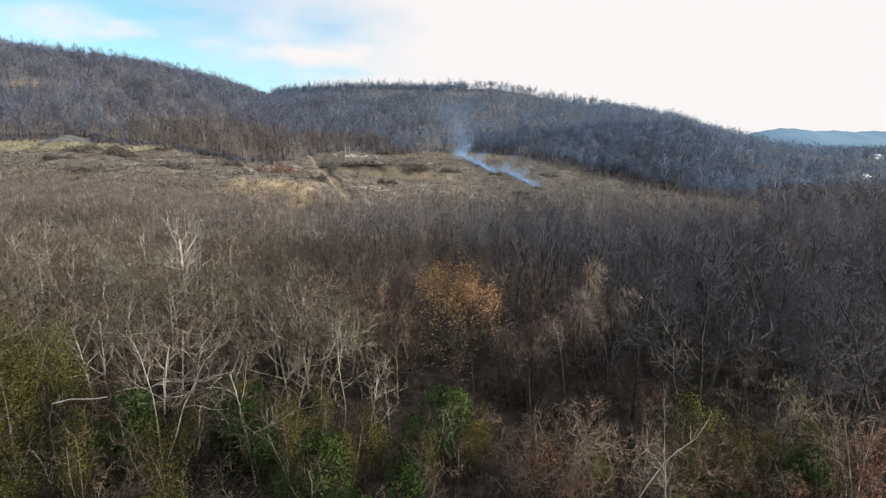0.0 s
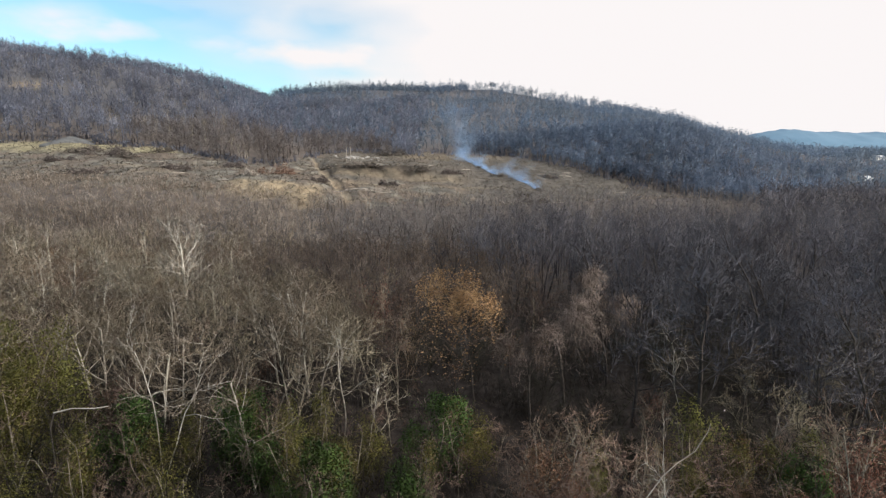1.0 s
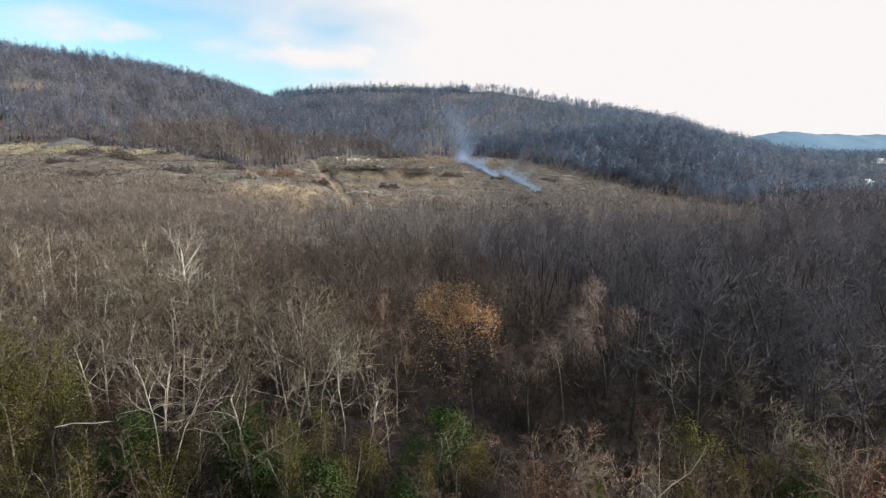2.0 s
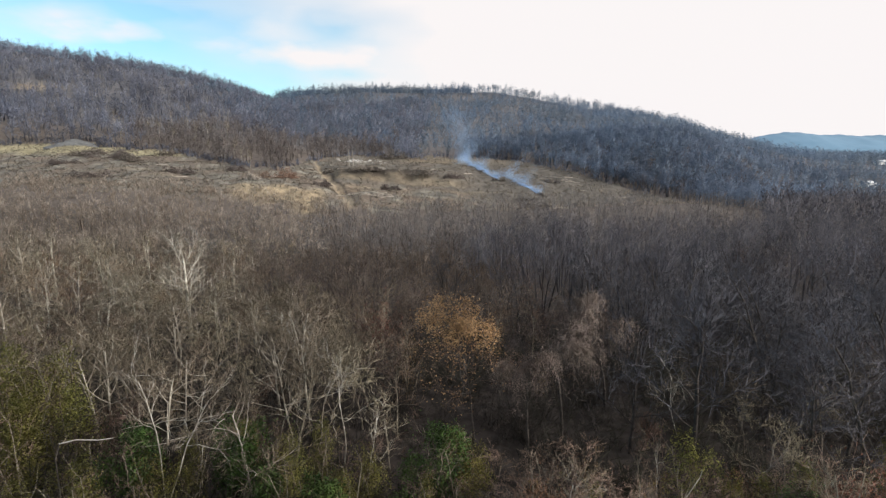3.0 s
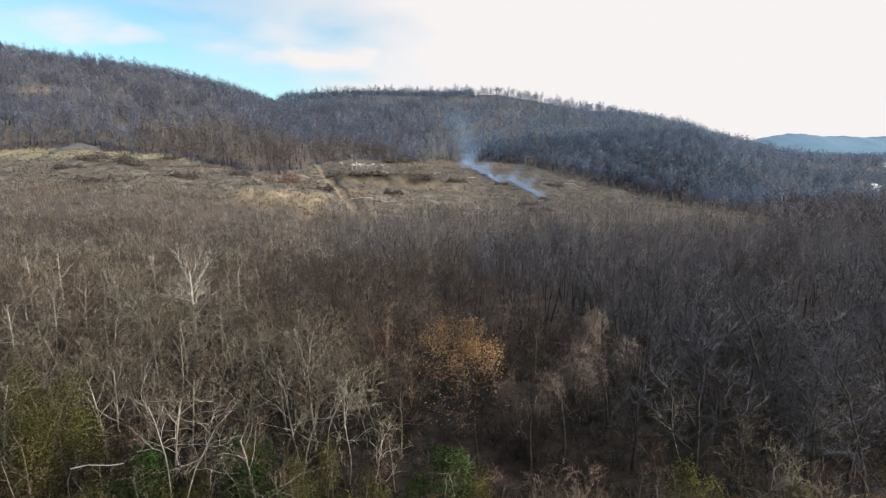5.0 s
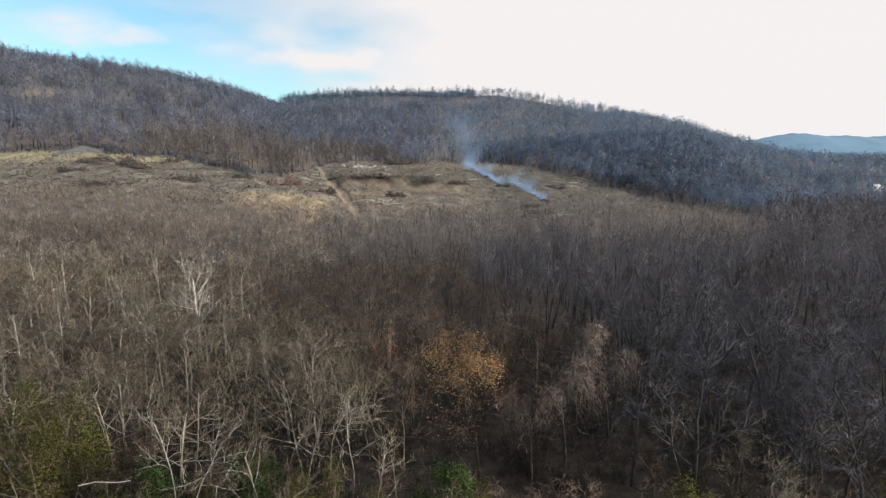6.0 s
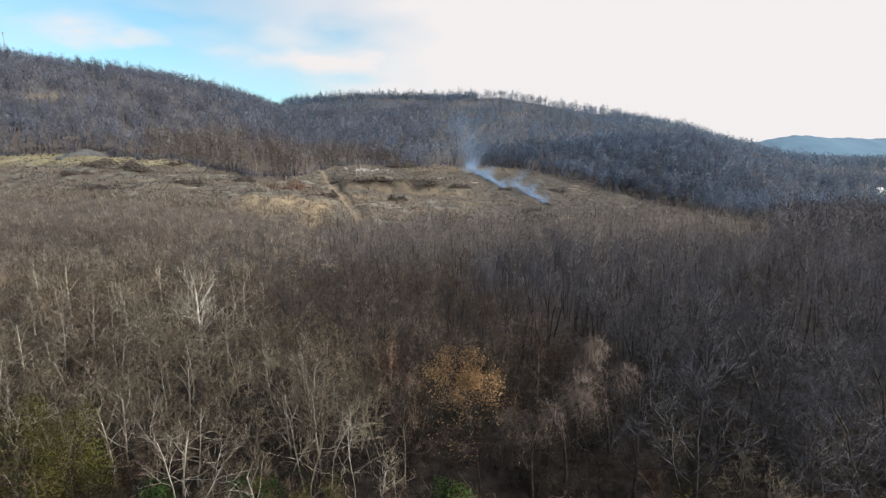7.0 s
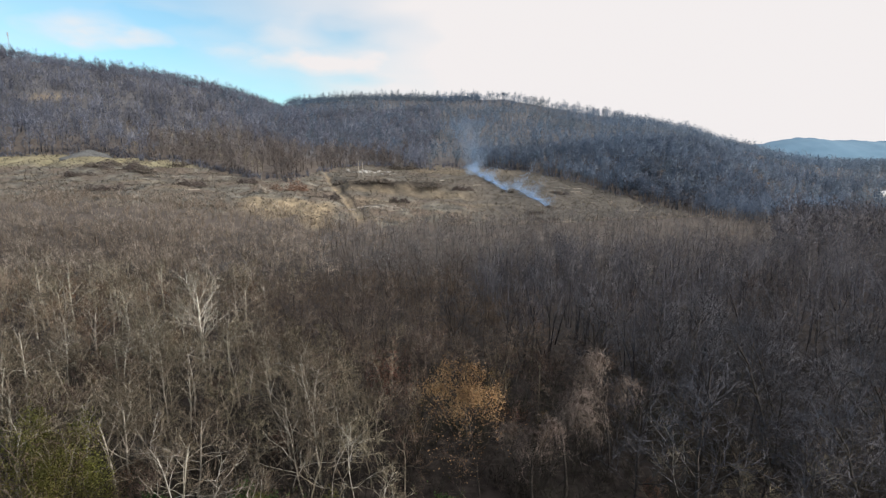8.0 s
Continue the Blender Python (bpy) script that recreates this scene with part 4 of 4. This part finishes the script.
place(pale, [(0, -10.9, 44, 40, 1.1, 1.08), (1, -8.6, 45, 200, 1.05, 1.02), (2, 22.6, 48.5, 130, 0.95, 1.1), (1, -36, 49.5, 10, 0.95, 1.0),
             (2, -6.3, 42.5, 300, 1.0, 0.98), (2, 11.9, 27.6, 60, 0.55, 2.4), (2, 9.4, 35.6, 210, 0.85, 1.0), (0, -44.5, 68.5, 120, 1.1, 1.1), (1, -45, 76, 77, 1.1, 1.1),
             (0, -15, 53, 12, 1.05, 1.1), (1, -59, 77.5, 0, 1.15, 1.15), (2, -19, 62.3, 40, 1.25, 1.15), (2, -60, 92, 40, 1.3, 1.3)])
place(fan, [(0, 25.4, 41.8, 20, 0.85, 0.95), (1, -33.5, 52, 100, 1.1, 1.1), (2, -24.5, 45.5, 200, 0.9, 1.0), (0, -41.5, 57, 40, 1.1, 1.15), (0, 36.0, 52, 70, 0.8, 0.9), (2, -13.6, 37.6, 30, 0.85, 1.15)])
place(vines, [(0, 11.9, 51.0, 0, 1.25, 0.72), (1, 17.9, 56.4, 80, 1.0, 0.92), (2, 8.0, 46.5, 200, 1.0, 0.92), (2, 15.0, 58, 130, 1.1, 1.1), (1, 5.8, 53, 45, 0.8, 0.8)])
place(green, [(0, -8.3, 32.6, 0, 0.95, 1.0), (1, -4.7, 29.8, 70, 0.85, 1.1), (0, -13.4, 37.9, 120, 0.92, 1.05), (0, -24.0, 39.3, 10, 0.92, 1.0), (0, -0.5, 40.3, 0, 1.0, 0.9),
              (1, -2.4, 34.0, 20, 0.85, 1.0), (1, 25.2, 35.4, 100, 0.85, 1.0), (1, -17.0, 41.0, 20, 0.9, 1.3), (1, 18.4, 31.6, 140, 0.65, 1.0)])
place(olive, [(0, -16.2, 30.7, 0, 0.85, 1.0), (1, 1.5, 39.8, 40, 1.0, 1.05), (2, -31.5, 38.4, 80, 1.25, 0.95), (2, -34.5, 42.5, 200, 1.3, 1.0), (2, -37.0, 46.0, 130, 1.2, 1.0), (0, -20.2, 36.4, 130, 0.9, 0.95),
              (2, -10.6, 36.6, 20, 0.8, 0.95), (2, -7.0, 33.4, 60, 0.75, 0.95), (2, -9.2, 40.6, 100, 0.8, 1.0), (0, -5.6, 38.6, 70, 0.8, 0.95), (0, 12.4, 27.8, 0, 0.5, 1.6), (2, 19.3, 33.8, 60, 0.75, 1.0),
              (0, 16.2, 33.2, 150, 0.75, 0.9), (1, 23.6, 36.2, 70, 0.8, 1.0), (0, 10.4, 35.4, 0, 0.7, 0.9), (1, 28.0, 38.5, 90, 0.8, 1.0), (1, -29.5, 34.5, 10, 0.9, 0.95), (2, -32.8, 40.4, 30, 1.2, 1.0), (0, -35.0, 39.0, 250, 1.2, 1.0),
              (2, -15.2, 40.2, 300, 0.8, 1.1), (2, -12.0, 39.2, 10, 0.75, 1.05), (2, -6.6, 36.4, 210, 0.7, 1.0), (2, -18.4, 38.8, 140, 0.75, 1.05), (1, -26.8, 36.2, 60, 0.85, 1.0), (2, -33.4, 44.6, 50, 1.3, 1.05), (0, -36.6, 43.6, 170, 1.35, 1.1), (2, -39.5, 48.5, 280, 1.3, 1.05), (2, -31.0, 43.2, 330, 1.1, 1.0)])
place(rust, [(0, 6.2, 34.0, 0, 1.2, 1.25), (0, 23.6, 29.8, 70, 1.2, 1.8), (1, 8.0, 32.6, 100, 1.0, 1.5), (1, 18.6, 33.0, 60, 0.6, 2.0), (1, -8.4, 69.8, 40, 1.6, 1.65), (1, -26.5, 37.5, 0, 0.9, 1.2), (0, 19.8, 34.0, 10, 0.7, 1.1), (1, 28.5, 36.0, 20, 1.3, 1.2)])
place(tangle, [(0, 7.0, 33.6, 0, 1.0, 1.3), (1, 9.8, 33.0, 80, 1.0, 1.2), (0, 12.6, 33.5, 160, 1.0, 1.3), (1, 15.2, 33.0, 40, 0.9, 1.1), (0, 4.6, 35.0, 210, 0.9, 1.2), (1, 18.6, 34.5, 300, 0.9, 1.1),
               (0, 21.5, 34.0, 20, 0.9, 1.2), (0, -13.0, 33.5, 10, 0.8, 1.1), (1, 26.5, 37.0, 30, 1.0, 1.1), (1, 9.0, 36.5, 130, 1.0, 1.2), (0, 2.8, 43.5, 60, 0.9, 1.0), (0, 8.5, 41.5, 250, 0.9, 1.0)])

# a dead pale sapling bowed over the bushes
w = Wood()
w.limb([np.array([0, 0, -0.3]), np.array([-0.3, 0.2, 3.0]), np.array([-0.2, 0.1, 6.4]), np.array([0.3, 0.0, 7.6])], 0.05, 0.045)
bole = list(w.tube)
w.limb([np.array([0.3, 0.0, 7.6]), np.array([1.6, -0.1, 7.95]), np.array([3.3, -0.3, 8.05]), np.array([4.3, -0.3, 8.2])], 0.05, 0.03)
bleached, w.tube = w.tube[len(bole):], bole
for k in range(14):
    o = np.array([rng.uniform(0.5, 4.2), -0.2, 8.0])
    w.twig.append((*o, *(o + rng.normal(0, 0.5, 3)), 0.03))
sapling = stand(plant("dead_sapling", w, BARK_DARK, TWIG_GREY, "bowed dead sapling with a bleached top", "tree", None, 5), -26.6, 36.0)
w.tube = bleached
part("top", mesh_of("top", *w.tube_mesh(5), BARK_PALE, True), sapling, "bleached bare top")
FIXED.append((-26.6, 36.0))

# a pale dead stem that bends up out of the thicket
w = Wood()
w.limb([np.array(p) for p in ((0.2, 0.9, -0.3), (0.5, 0.5, 2.6), (0.9, 0, 5.2), (1.4, 0, 6.1), (2.1, 0, 7.2), (2.7, 0.1, 7.7), (3.5, 0.1, 8.3), (4.0, 0.1, 9.2), (4.1, 0.1, 9.6))], 0.034, 0.012)
for k in range(16):
    o = np.array([rng.uniform(1.6, 3.9), 0.1, 0])
    o[2] = np.interp(o[0], [1.4, 2.1, 2.7, 3.5, 4.0], [6.1, 7.2, 7.7, 8.3, 9.2])
    w.twig.append((*o, *(o + rng.normal(0, 0.45, 3) + [0, 0, 0.3]), 0.03))
stand(plant("dead_sapling", w, BARK_ASH, TWIG_TAN, "pale dead stem bending up out of a thicket", "tree", None, 6), 9.0, 27.2, 0, 1.12, 1.03)

# the rest of the wood
rng = np.random.RandomState(23)


def fill(count, obs, area, low, high, gap, depth=(30, 92)):
    made, tries, used = 0, 0, {o for o in obs if o.matrix_basis != Matrix()}
    while made < count and tries < 4000:
        tries += 1
        py = rng.uniform(*depth)
        px = rng.uniform(-0.95, 0.95) * py
        if not area(px, py) or abs(px) > 0.9 * py + 5 or any((px - a) ** 2 + (py - b) ** 2 < gap * gap for a, b in FIXED):
            continue
        FIXED.append((px, py))
        made += 1
        o = obs[rng.randint(len(obs))]
        size, turn = rng.uniform(low, high), rng.uniform(0, 360)
        if o in used:
            another(o, px, py, turn, size, rng.uniform(0.9, 1.1))
        else:
            used.add(o)
            stand(o, px, py, turn, size, 1.0)


right_wood = lambda px, py: px > 0.30 * py + 3
hollow = lambda px, py: 0 < px < 20 and 36 < py < 60
fill(62, dark, lambda px, py: right_wood(px, py) and py > 38, 0.7, 1.05, 2.3)
fill(6, grey, lambda px, py: right_wood(px, py) and 34 < py < 62, 0.7, 1.0, 2.0)
fill(50, far_ash, lambda px, py: px < -0.36 * py, 0.8, 1.25, 3.0, (92, 185))
fill(34, far_dark, lambda px, py: px > -0.45 * py, 0.75, 1.15, 3.0, (88, 200))
fill(56, fan, lambda px, py: px < -0.22 * py and py > 44, 0.75, 1.15, 2.6)
fill(34, ochre, lambda px, py: not right_wood(px, py) and not hollow(px, py) and py > 40, 0.8, 1.1, 2.0)
fill(50, grey, lambda px, py: px < -0.12 * py and py > 42, 0.75, 1.15, 2.2)
fill(26, umber, lambda px, py: -0.3 * py < px and not right_wood(px, py) and not hollow(px, py) and py > 44, 0.75, 1.1, 2.2)
fill(48, brown, lambda px, py: not right_wood(px, py) and not hollow(px, py) and py > 40, 0.7, 1.15, 2.0)
fill(4, olive, lambda px, py: py < 41 and (px < 0 or px > 12), 0.6, 0.95, 1.8)
fill(8, rust, lambda px, py: py < 40 and px > 20, 0.7, 1.0, 1.8)
fill(8, ochre, lambda px, py: py < 38 and 7 < px < 22, 0.6, 0.9, 1.6)
fill(20, brown, lambda px, py: py < 42 and px < 24, 0.5, 0.75, 1.6)
fill(10, rust, lambda px, py: py > 45, 0.7, 1.0, 1.6)
fill(4, umber, hollow, 0.38, 0.55, 1.6)

# ---- the clearing ----
rng = np.random.RandomState(31)


def pole(name, h, r, arm, label):
    w = Wood()
    w.limb([np.array([0, 0, -0.5]), np.array([0, 0, h])], r, r * 0.75)
    root = tagged(new(name), label, "pole", "clearing poles")
    part("post", mesh_of("post", *w.tube_mesh(8), WOOD_GREY, True), root)
    if arm:
        w = Wood()
        w.limb([np.array([-1.3, 0, h - 0.7]), np.array([1.3, 0, h - 0.7])], 0.1, 0.1)
        part("crossarm", mesh_of("crossarm", *w.tube_mesh(4), WOOD_GREY), root)
    return root


stand(pole("utility_pole", 14.5, 0.27, True, "tall weathered wooden utility pole in the clearing"), -85.5, 470.0)
stand(pole("utility_pole", 14.5, 0.27, True, "tall weathered wooden utility pole in the clearing"), -82.0, 470.5)
stand(pole("utility_pole", 11.0, 0.22, True, "wooden utility pole on the knoll"), -4.5, 590.0)


def heap(name, r, h, mat, label, category, rough=0.15):
    """A lumpy tipped pile."""
    n, m = 28, 10
    v, f = [(0, 0, h)], []
    for j in range(1, m + 1):
        t = j / m
        for i in range(n):
            a = 6.2832 * i / n
            q = r * t * (1 + rough * math.sin(3 * a + 1) + 0.5 * rough * rng.normal())
            v.append((math.cos(a) * q, 0.7 * math.sin(a) * q, h * (1 - t ** 1.3) * (1 + 0.5 * rough * rng.normal()) - 6.0 * t))
    for i in range(n):
        f.append((0, 1 + i, 1 + (i + 1) % n))
        for j in range(m - 1):
            a, b = 1 + j * n + i, 1 + j * n + (i + 1) % n
            f += [(a, a + n, b + n), (a, b + n, b)]
    return tagged(new(name, mesh_of(name, np.array(v), np.array(f), mat, True)), label, category, "", "stuff")


stand(heap("gravel_heap", 37, 6.2, GRAVEL, "long pile of grey gravel at the foot of the hill", "pile"), -381.0, 546.0, sink=0.5)


def brush_pile(r, h, count, mat, label, name="brush_heap", width=0.5):
    w = Wood()
    lumps = [(rng.uniform(-0.7, 0.7) * r, rng.uniform(-0.3, 0.3) * r, r * rng.uniform(0.25, 0.5), h * rng.uniform(0.6, 1.4)) for k in range(5)]
    for k in range(count):
        a, d = rng.uniform(0, 6.28), rng.uniform(0, 1) ** 0.7
        lx, ly, lr, lh = lumps[rng.randint(len(lumps))]
        o = np.array([lx + math.cos(a) * d * lr, ly + 0.7 * math.sin(a) * d * lr, lh * rng.uniform(0, 1.2) * (1 - d * d)])
        e = unit(rng.normal(0, 1, 3) * [1, 1, 0.5]) * rng.uniform(1.5, 4.0)
        w.twig.append((*(o - e / 2), *(o + e / 2), width))
    return tagged(new(name, mesh_of(name, *w.twig_mesh(3), mat)), label, "brush pile", "brush piles", "stuff")


DARK_HEAP, LONG_HEAP, CHARRED = "dark heap of cut branches", "long dark heap of pushed-over brush", "charred heap of smouldering branches"
for px, py, r, h, mat, lab in ((-330, 482, 24, 4, HEAP, LONG_HEAP), (-290, 462, 26, 8.5, WOODS_SPUR, "low thicket of dark brush"), (-268, 450, 14, 4.5, HEAP, LONG_HEAP), (60, 392, 9, 1.5, HEAP, DARK_HEAP), (93, 462, 8, 3, WOODS_DUSK, "low thicket of dark brush"), (-262, 508, 12, 4, HEAP, DARK_HEAP), (-318, 486, 14, 3, HEAP, DARK_HEAP),
                               (-99, 455, 8, 3, HEAP, "dark heap of cut branches beside the track"), (-126, 399, 17, 6, RUST_HEAP, "red-brown heap of dry brush"), (-54, 573, 20, 5, HEAP, LONG_HEAP),
                               (-66, 430, 18, 3, HEAP, "dark heap of brush on the bank"), (73, 414, 5, 0.9, HEAP, CHARRED), (46, 464, 6, 0.9, HEAP, CHARRED), (36, 500, 5, 0.8, HEAP, CHARRED), (-30, 436, 20, 3, HEAP, "dark heap of brush on the bank"),
                               (58, 369, 8, 2, HEAP, DARK_HEAP), (70, 372, 6, 1.5, HEAP, DARK_HEAP), (88, 462, 7, 2.5, SCRUB, "brown heap of brush on the slope"), (-137, 371, 9, 3, WOOD_GREY, "grey heap of pulled stumps and poles"), (-44, 398, 12, 3.5, WOODS_SPUR, "low thicket of brown brush"), (-90, 380, 9, 3.5, WOODS_SPUR, "low thicket of brown brush"),
                               (8, 440, 14, 3.5, WOODS_SPUR, "low thicket of brown brush"), (-48, 366, 12, 1.6, WOOD_GREY, "scatter of pale broken branches"), (-200, 395, 14, 3.5, WOODS_SPUR, "low thicket of brown brush"), (-240, 360, 16, 3.5, WOODS_SPUR, "low thicket of brown brush"),
                               (-310, 430, 12, 3.5, WOODS_SPUR, "low thicket of brown brush"), (-170, 425, 12, 3.5, WOODS_SPUR, "low thicket of brown brush")):
    stand(brush_pile(r, h, int(45 * r), mat, lab), px, py, rng.uniform(-20, 20))


def log(length, r):
    w = Wood()
    w.limb([np.array([-length / 2, 0, r * 0.7]), np.array([0, 0, r]), np.array([length / 2, 0.2, r * 0.8])], r, r * 0.7)
    return tagged(new("felled_log", mesh_of("felled_log", *w.tube_mesh(7), WOOD_GREY, True)), "pale felled log lying in the clearing", "log", "felled logs")


first_log = stand(log(9.0, 0.38), 112, 484, 10)
for px, py in [(95, 490), (98, 488), (110, 472), (108, 475), (112, 432), (138, 414), (116, 470), (102, 482), (79, 366), (82, 368), (-58, 367), (-50, 364), (-64, 371), (-40, 366), (-72, 352), (-230, 430), (-205, 400), (-260, 470), (-190, 380), (-300, 520),
               (-245, 392), (20, 480), (-10, 500), (60, 380), (-150, 360), (-165, 372)]:
    another(first_log, px, py, rng.uniform(-40, 40), rng.uniform(0.6, 1.2))
for k in range(46):
    px, py = rng.uniform(-330, -60), rng.uniform(340, 520)
    if clearing_mask(px, py) > 0.6 and abs(px - track_line(py)) > 6:
        another(first_log, px, py, rng.uniform(0, 360), rng.uniform(0.25, 0.7))


def boulder(r):
    bm = bmesh.new()
    bmesh.ops.create_icosphere(bm, subdivisions=1, radius=r)
    for q in bm.verts:
        q.co *= 0.7 + 0.5 * rng.uniform()
        q.co.z *= 0.7
    me = bpy.data.meshes.new("boulder")
    bm.to_mesh(me)
    bm.free()
    me.materials.append(ROCK)
    return tagged(new("boulder", me), "pale broken boulder dumped in the clearing", "rock", "dumped boulders")


first_rock = stand(boulder(2.0), -92, 540)
for k in range(38):
    another(first_rock, -88 + rng.normal(0, 9), 541 + rng.normal(0, 8), rng.uniform(0, 360), rng.uniform(0.4, 1.15), rng.uniform(0.8, 1.5))

# slender pale trees at the edge of the knoll and of the hill
edge = [plant("pale_tree", spreading(rng, 17, 0.22, 0.4, 8, 4, 4, 2, opening=0.75, gnarl=0.1, lift=0.05, reach=0.24, width=0.13), WOOD_GREY, TWIG_GREY, "slender pale leafless tree at the wood's edge", "tree", group="edge trees")]
stand(edge[0], 55, 590)
for px, py in [(37, 596), (50, 594), (-46, 594), (-30, 598), (-275, 548), (-340, 560), (-232, 522), (-165, 448), (-300, 555), (-212, 512)]:
    another(edge[0], px, py, rng.uniform(0, 360), rng.uniform(0.8, 1.2))
for px, py in [(-330, 595), (-405, 714), (-431, 667), (-360, 752), (-268, 657), (-290, 569), (-338, 743), (-434, 615), (-375, 618), (-322, 601), (-352, 690), (-245, 600), (-255, 545), (-262, 590), (-180, 470), (-172, 462), (-195, 490), (-205, 520), (-300, 640), (-318, 660), (-285, 610), (-395, 640)]:
    another(edge[0], px, py, rng.uniform(0, 360), rng.uniform(1.0, 1.45))


def smoke():
    """Drifting wood smoke as a mist of tiny flecks: along the burning brush and up from its far end."""
    w = Wood()
    mist = []
    for (xa, ya), (xb, yb), n in (((45, 463), (15, 590), 34000), ((73, 415), (52, 488), 19000)):
        s = rng.uniform(0, 1, n)
        s = s[rng.uniform(0, 1, n) < (0.3 + 0.7 * (0.5 + 0.5 * np.sin(9 * s - 0.9 + 2 * np.sin(23 * s)))) * (0.45 + 0.55 * np.minimum(1, 3 * s))]
        y = ya + (yb - ya) * s + rng.normal(0, 1.5, len(s))
        lift = rng.exponential(1.0, len(s)) * (1.0 + 2.2 * s) * (1.2 + 0.8 * np.sin(14 * s + 1))
        x = np.interp(y, [ya, yb] if ya < yb else [yb, ya], [xa, xb]) + rng.normal(0, 1, len(s)) * (0.9 + 1.6 * s) + 0.9 * lift
        mist.append((np.stack([x, y, land(x, y) + lift + 0.3], 1), 0.40))
    n = 23000
    s = rng.uniform(0, 1, n) ** 1.1
    top = np.stack([16 + 5 * np.sin(4 * s) - 4 * s, 545 + 30 * s, float(land(20.0, 545.0)) + 2 + 56 * s], 1)
    mist.append((top + rng.normal(0, 1, (n, 3)) * (4.2 + 7 * s)[:, None] * [1, 1, 0.4], 0.34))
    for cloud, size in mist:
        for c in cloud:
            d = unit(rng.normal(0, 1, 3)) * size * rng.uniform(0.4, 0.9)
            w.twig.append((*(c - d), *(c + d), size * rng.uniform(0.2, 0.45)))
    return tagged(new("smoke", mesh_of("smoke", *w.twig_mesh(5), SMOKE)), "thin blue-white smoke drifting from a smouldering brush fire", "smoke", kind="stuff")


smoke()

# ---- the valley and the distance ----


def house(w, d, h, label):
    root = tagged(new("house"), label, "house", "valley houses")
    bm = bmesh.new()
    bmesh.ops.create_cube(bm, size=1, matrix=Matrix.Translation((0, 0, h / 2)) @ Matrix.Diagonal((w, d, h, 1)))
    me = bpy.data.meshes.new("wall")
    bm.to_mesh(me)
    bm.free()
    me.materials.append(SIDING)
    part("wall", me, root)
    e, t = 0.6, h + d * 0.28
    v = [(-w / 2 - e, -d / 2 - e, h - 0.2), (w / 2 + e, -d / 2 - e, h - 0.2), (w / 2 + e, 0, t), (-w / 2 - e, 0, t), (-w / 2 - e, d / 2 + e, h - 0.2), (w / 2 + e, d / 2 + e, h - 0.2)]
    v += [(a, b, c - 0.25) for a, b, c in v]
    f = [(0, 1, 2), (0, 2, 3), (3, 2, 5), (3, 5, 4), (6, 8, 7), (6, 9, 8), (9, 11, 8), (9, 10, 11), (0, 6, 7), (0, 7, 1), (4, 5, 11), (4, 11, 10),
         (0, 3, 9), (0, 9, 6), (3, 4, 10), (3, 10, 9), (1, 7, 8), (1, 8, 2), (2, 8, 11), (2, 11, 5)]
    part("roof", mesh_of("roof", np.array(v), np.array(f), ROOFING), root, "pale metal roof")
    for k in range(4):
        bm = bmesh.new()
        bmesh.ops.create_cube(bm, size=1, matrix=Matrix.Translation((-w / 2 + (k + 0.5) * w / 4, -d / 2 - 0.02, h * 0.55)) @ Matrix.Diagonal((1.2, 0.1, 1.5, 1)))
        me = bpy.data.meshes.new("window")
        bm.to_mesh(me)
        bm.free()
        me.materials.append(WINDOW)
        part("window", me, root)
    return root


stand(house(16, 10, 5.5, "white house with a pale roof in the valley"), 500, 630, 25)
stand(house(18, 9, 4.0, "low white house with a pale roof in the valley"), 475, 588, -10)
stand(house(20, 10, 5.0, "far white building with a pale roof among trees"), 700, 860, 15)


def mast(h):
    root = tagged(new("radio_mast"), "slim steel radio mast on the hilltop", "mast")
    for a in (0, 2.09, 4.19):
        w = Wood()
        w.limb([np.array([math.cos(a) * 1.6, math.sin(a) * 1.6, 0]), np.array([math.cos(a) * 0.5, math.sin(a) * 0.5, h])], 0.22, 0.15)
        part("leg", mesh_of("leg", *w.tube_mesh(5), STEEL, True), root)
    for k in range(8):
        w = Wood()
        z, r = h * k / 8, 1.6 - 1.1 * k / 8
        c = [np.array([math.cos(a) * r, math.sin(a) * r, z + (h / 16 if i % 2 else 0)]) for i, a in enumerate((0, 2.09, 4.19, 6.28))]
        w.limb(c, 0.1, 0.1)
        part("brace", mesh_of("brace", *w.tube_mesh(4), STEEL), root)
    w = Wood()
    w.limb([np.array([0, 0, h - 6]), np.array([0, 0, h - 1])], 1.3, 1.3)
    part("antenna", mesh_of("antenna", *w.tube_mesh(8), STEEL), root)
    return root


stand(mast(48.0), -868, 1050)


def far_ridge():
    """The last ridge on the horizon, painted blue for the haze."""
    xs = np.linspace(900, 4200, 120)
    top = np.interp(xs, [900, 1500, 1720, 1850, 1960, 2044, 2200, 2450, 2700, 3200, 4200], [60, 110, 132, 138, 158, 176, 160, 150, 148, 150, 120])
    top = top + 3 * np.sin(xs / 37.0) + 2 * np.sin(xs / 13.0 + 1)
    v, f = [], []
    for k, (d, t) in enumerate(((0, 0.0), (150, 0.45), (320, 0.8), (500, 1.0), (900, 0.0))):
        for x0, z0 in zip(xs, top):
            v.append((x0, 2750 + d, z0 * t - 5))
    n = len(xs)
    for j in range(4):
        for i in range(n - 1):
            a = j * n + i
            f += [(a, a + 1, a + n + 1), (a, a + n + 1, a + n)]
    # The blue is haze painted into the base colour of the wooded ridge.
    m = material("haze_blue_ridge", (0.14, 0.25, 0.35), (0.17, 0.29, 0.40), 0.01)
    return tagged(new("backdrop", mesh_of("backdrop", np.array(v), np.array(f), m, True)), "distant wooded ridge on the horizon, painted blue for haze", "hills", kind="structure")


far_ridge()
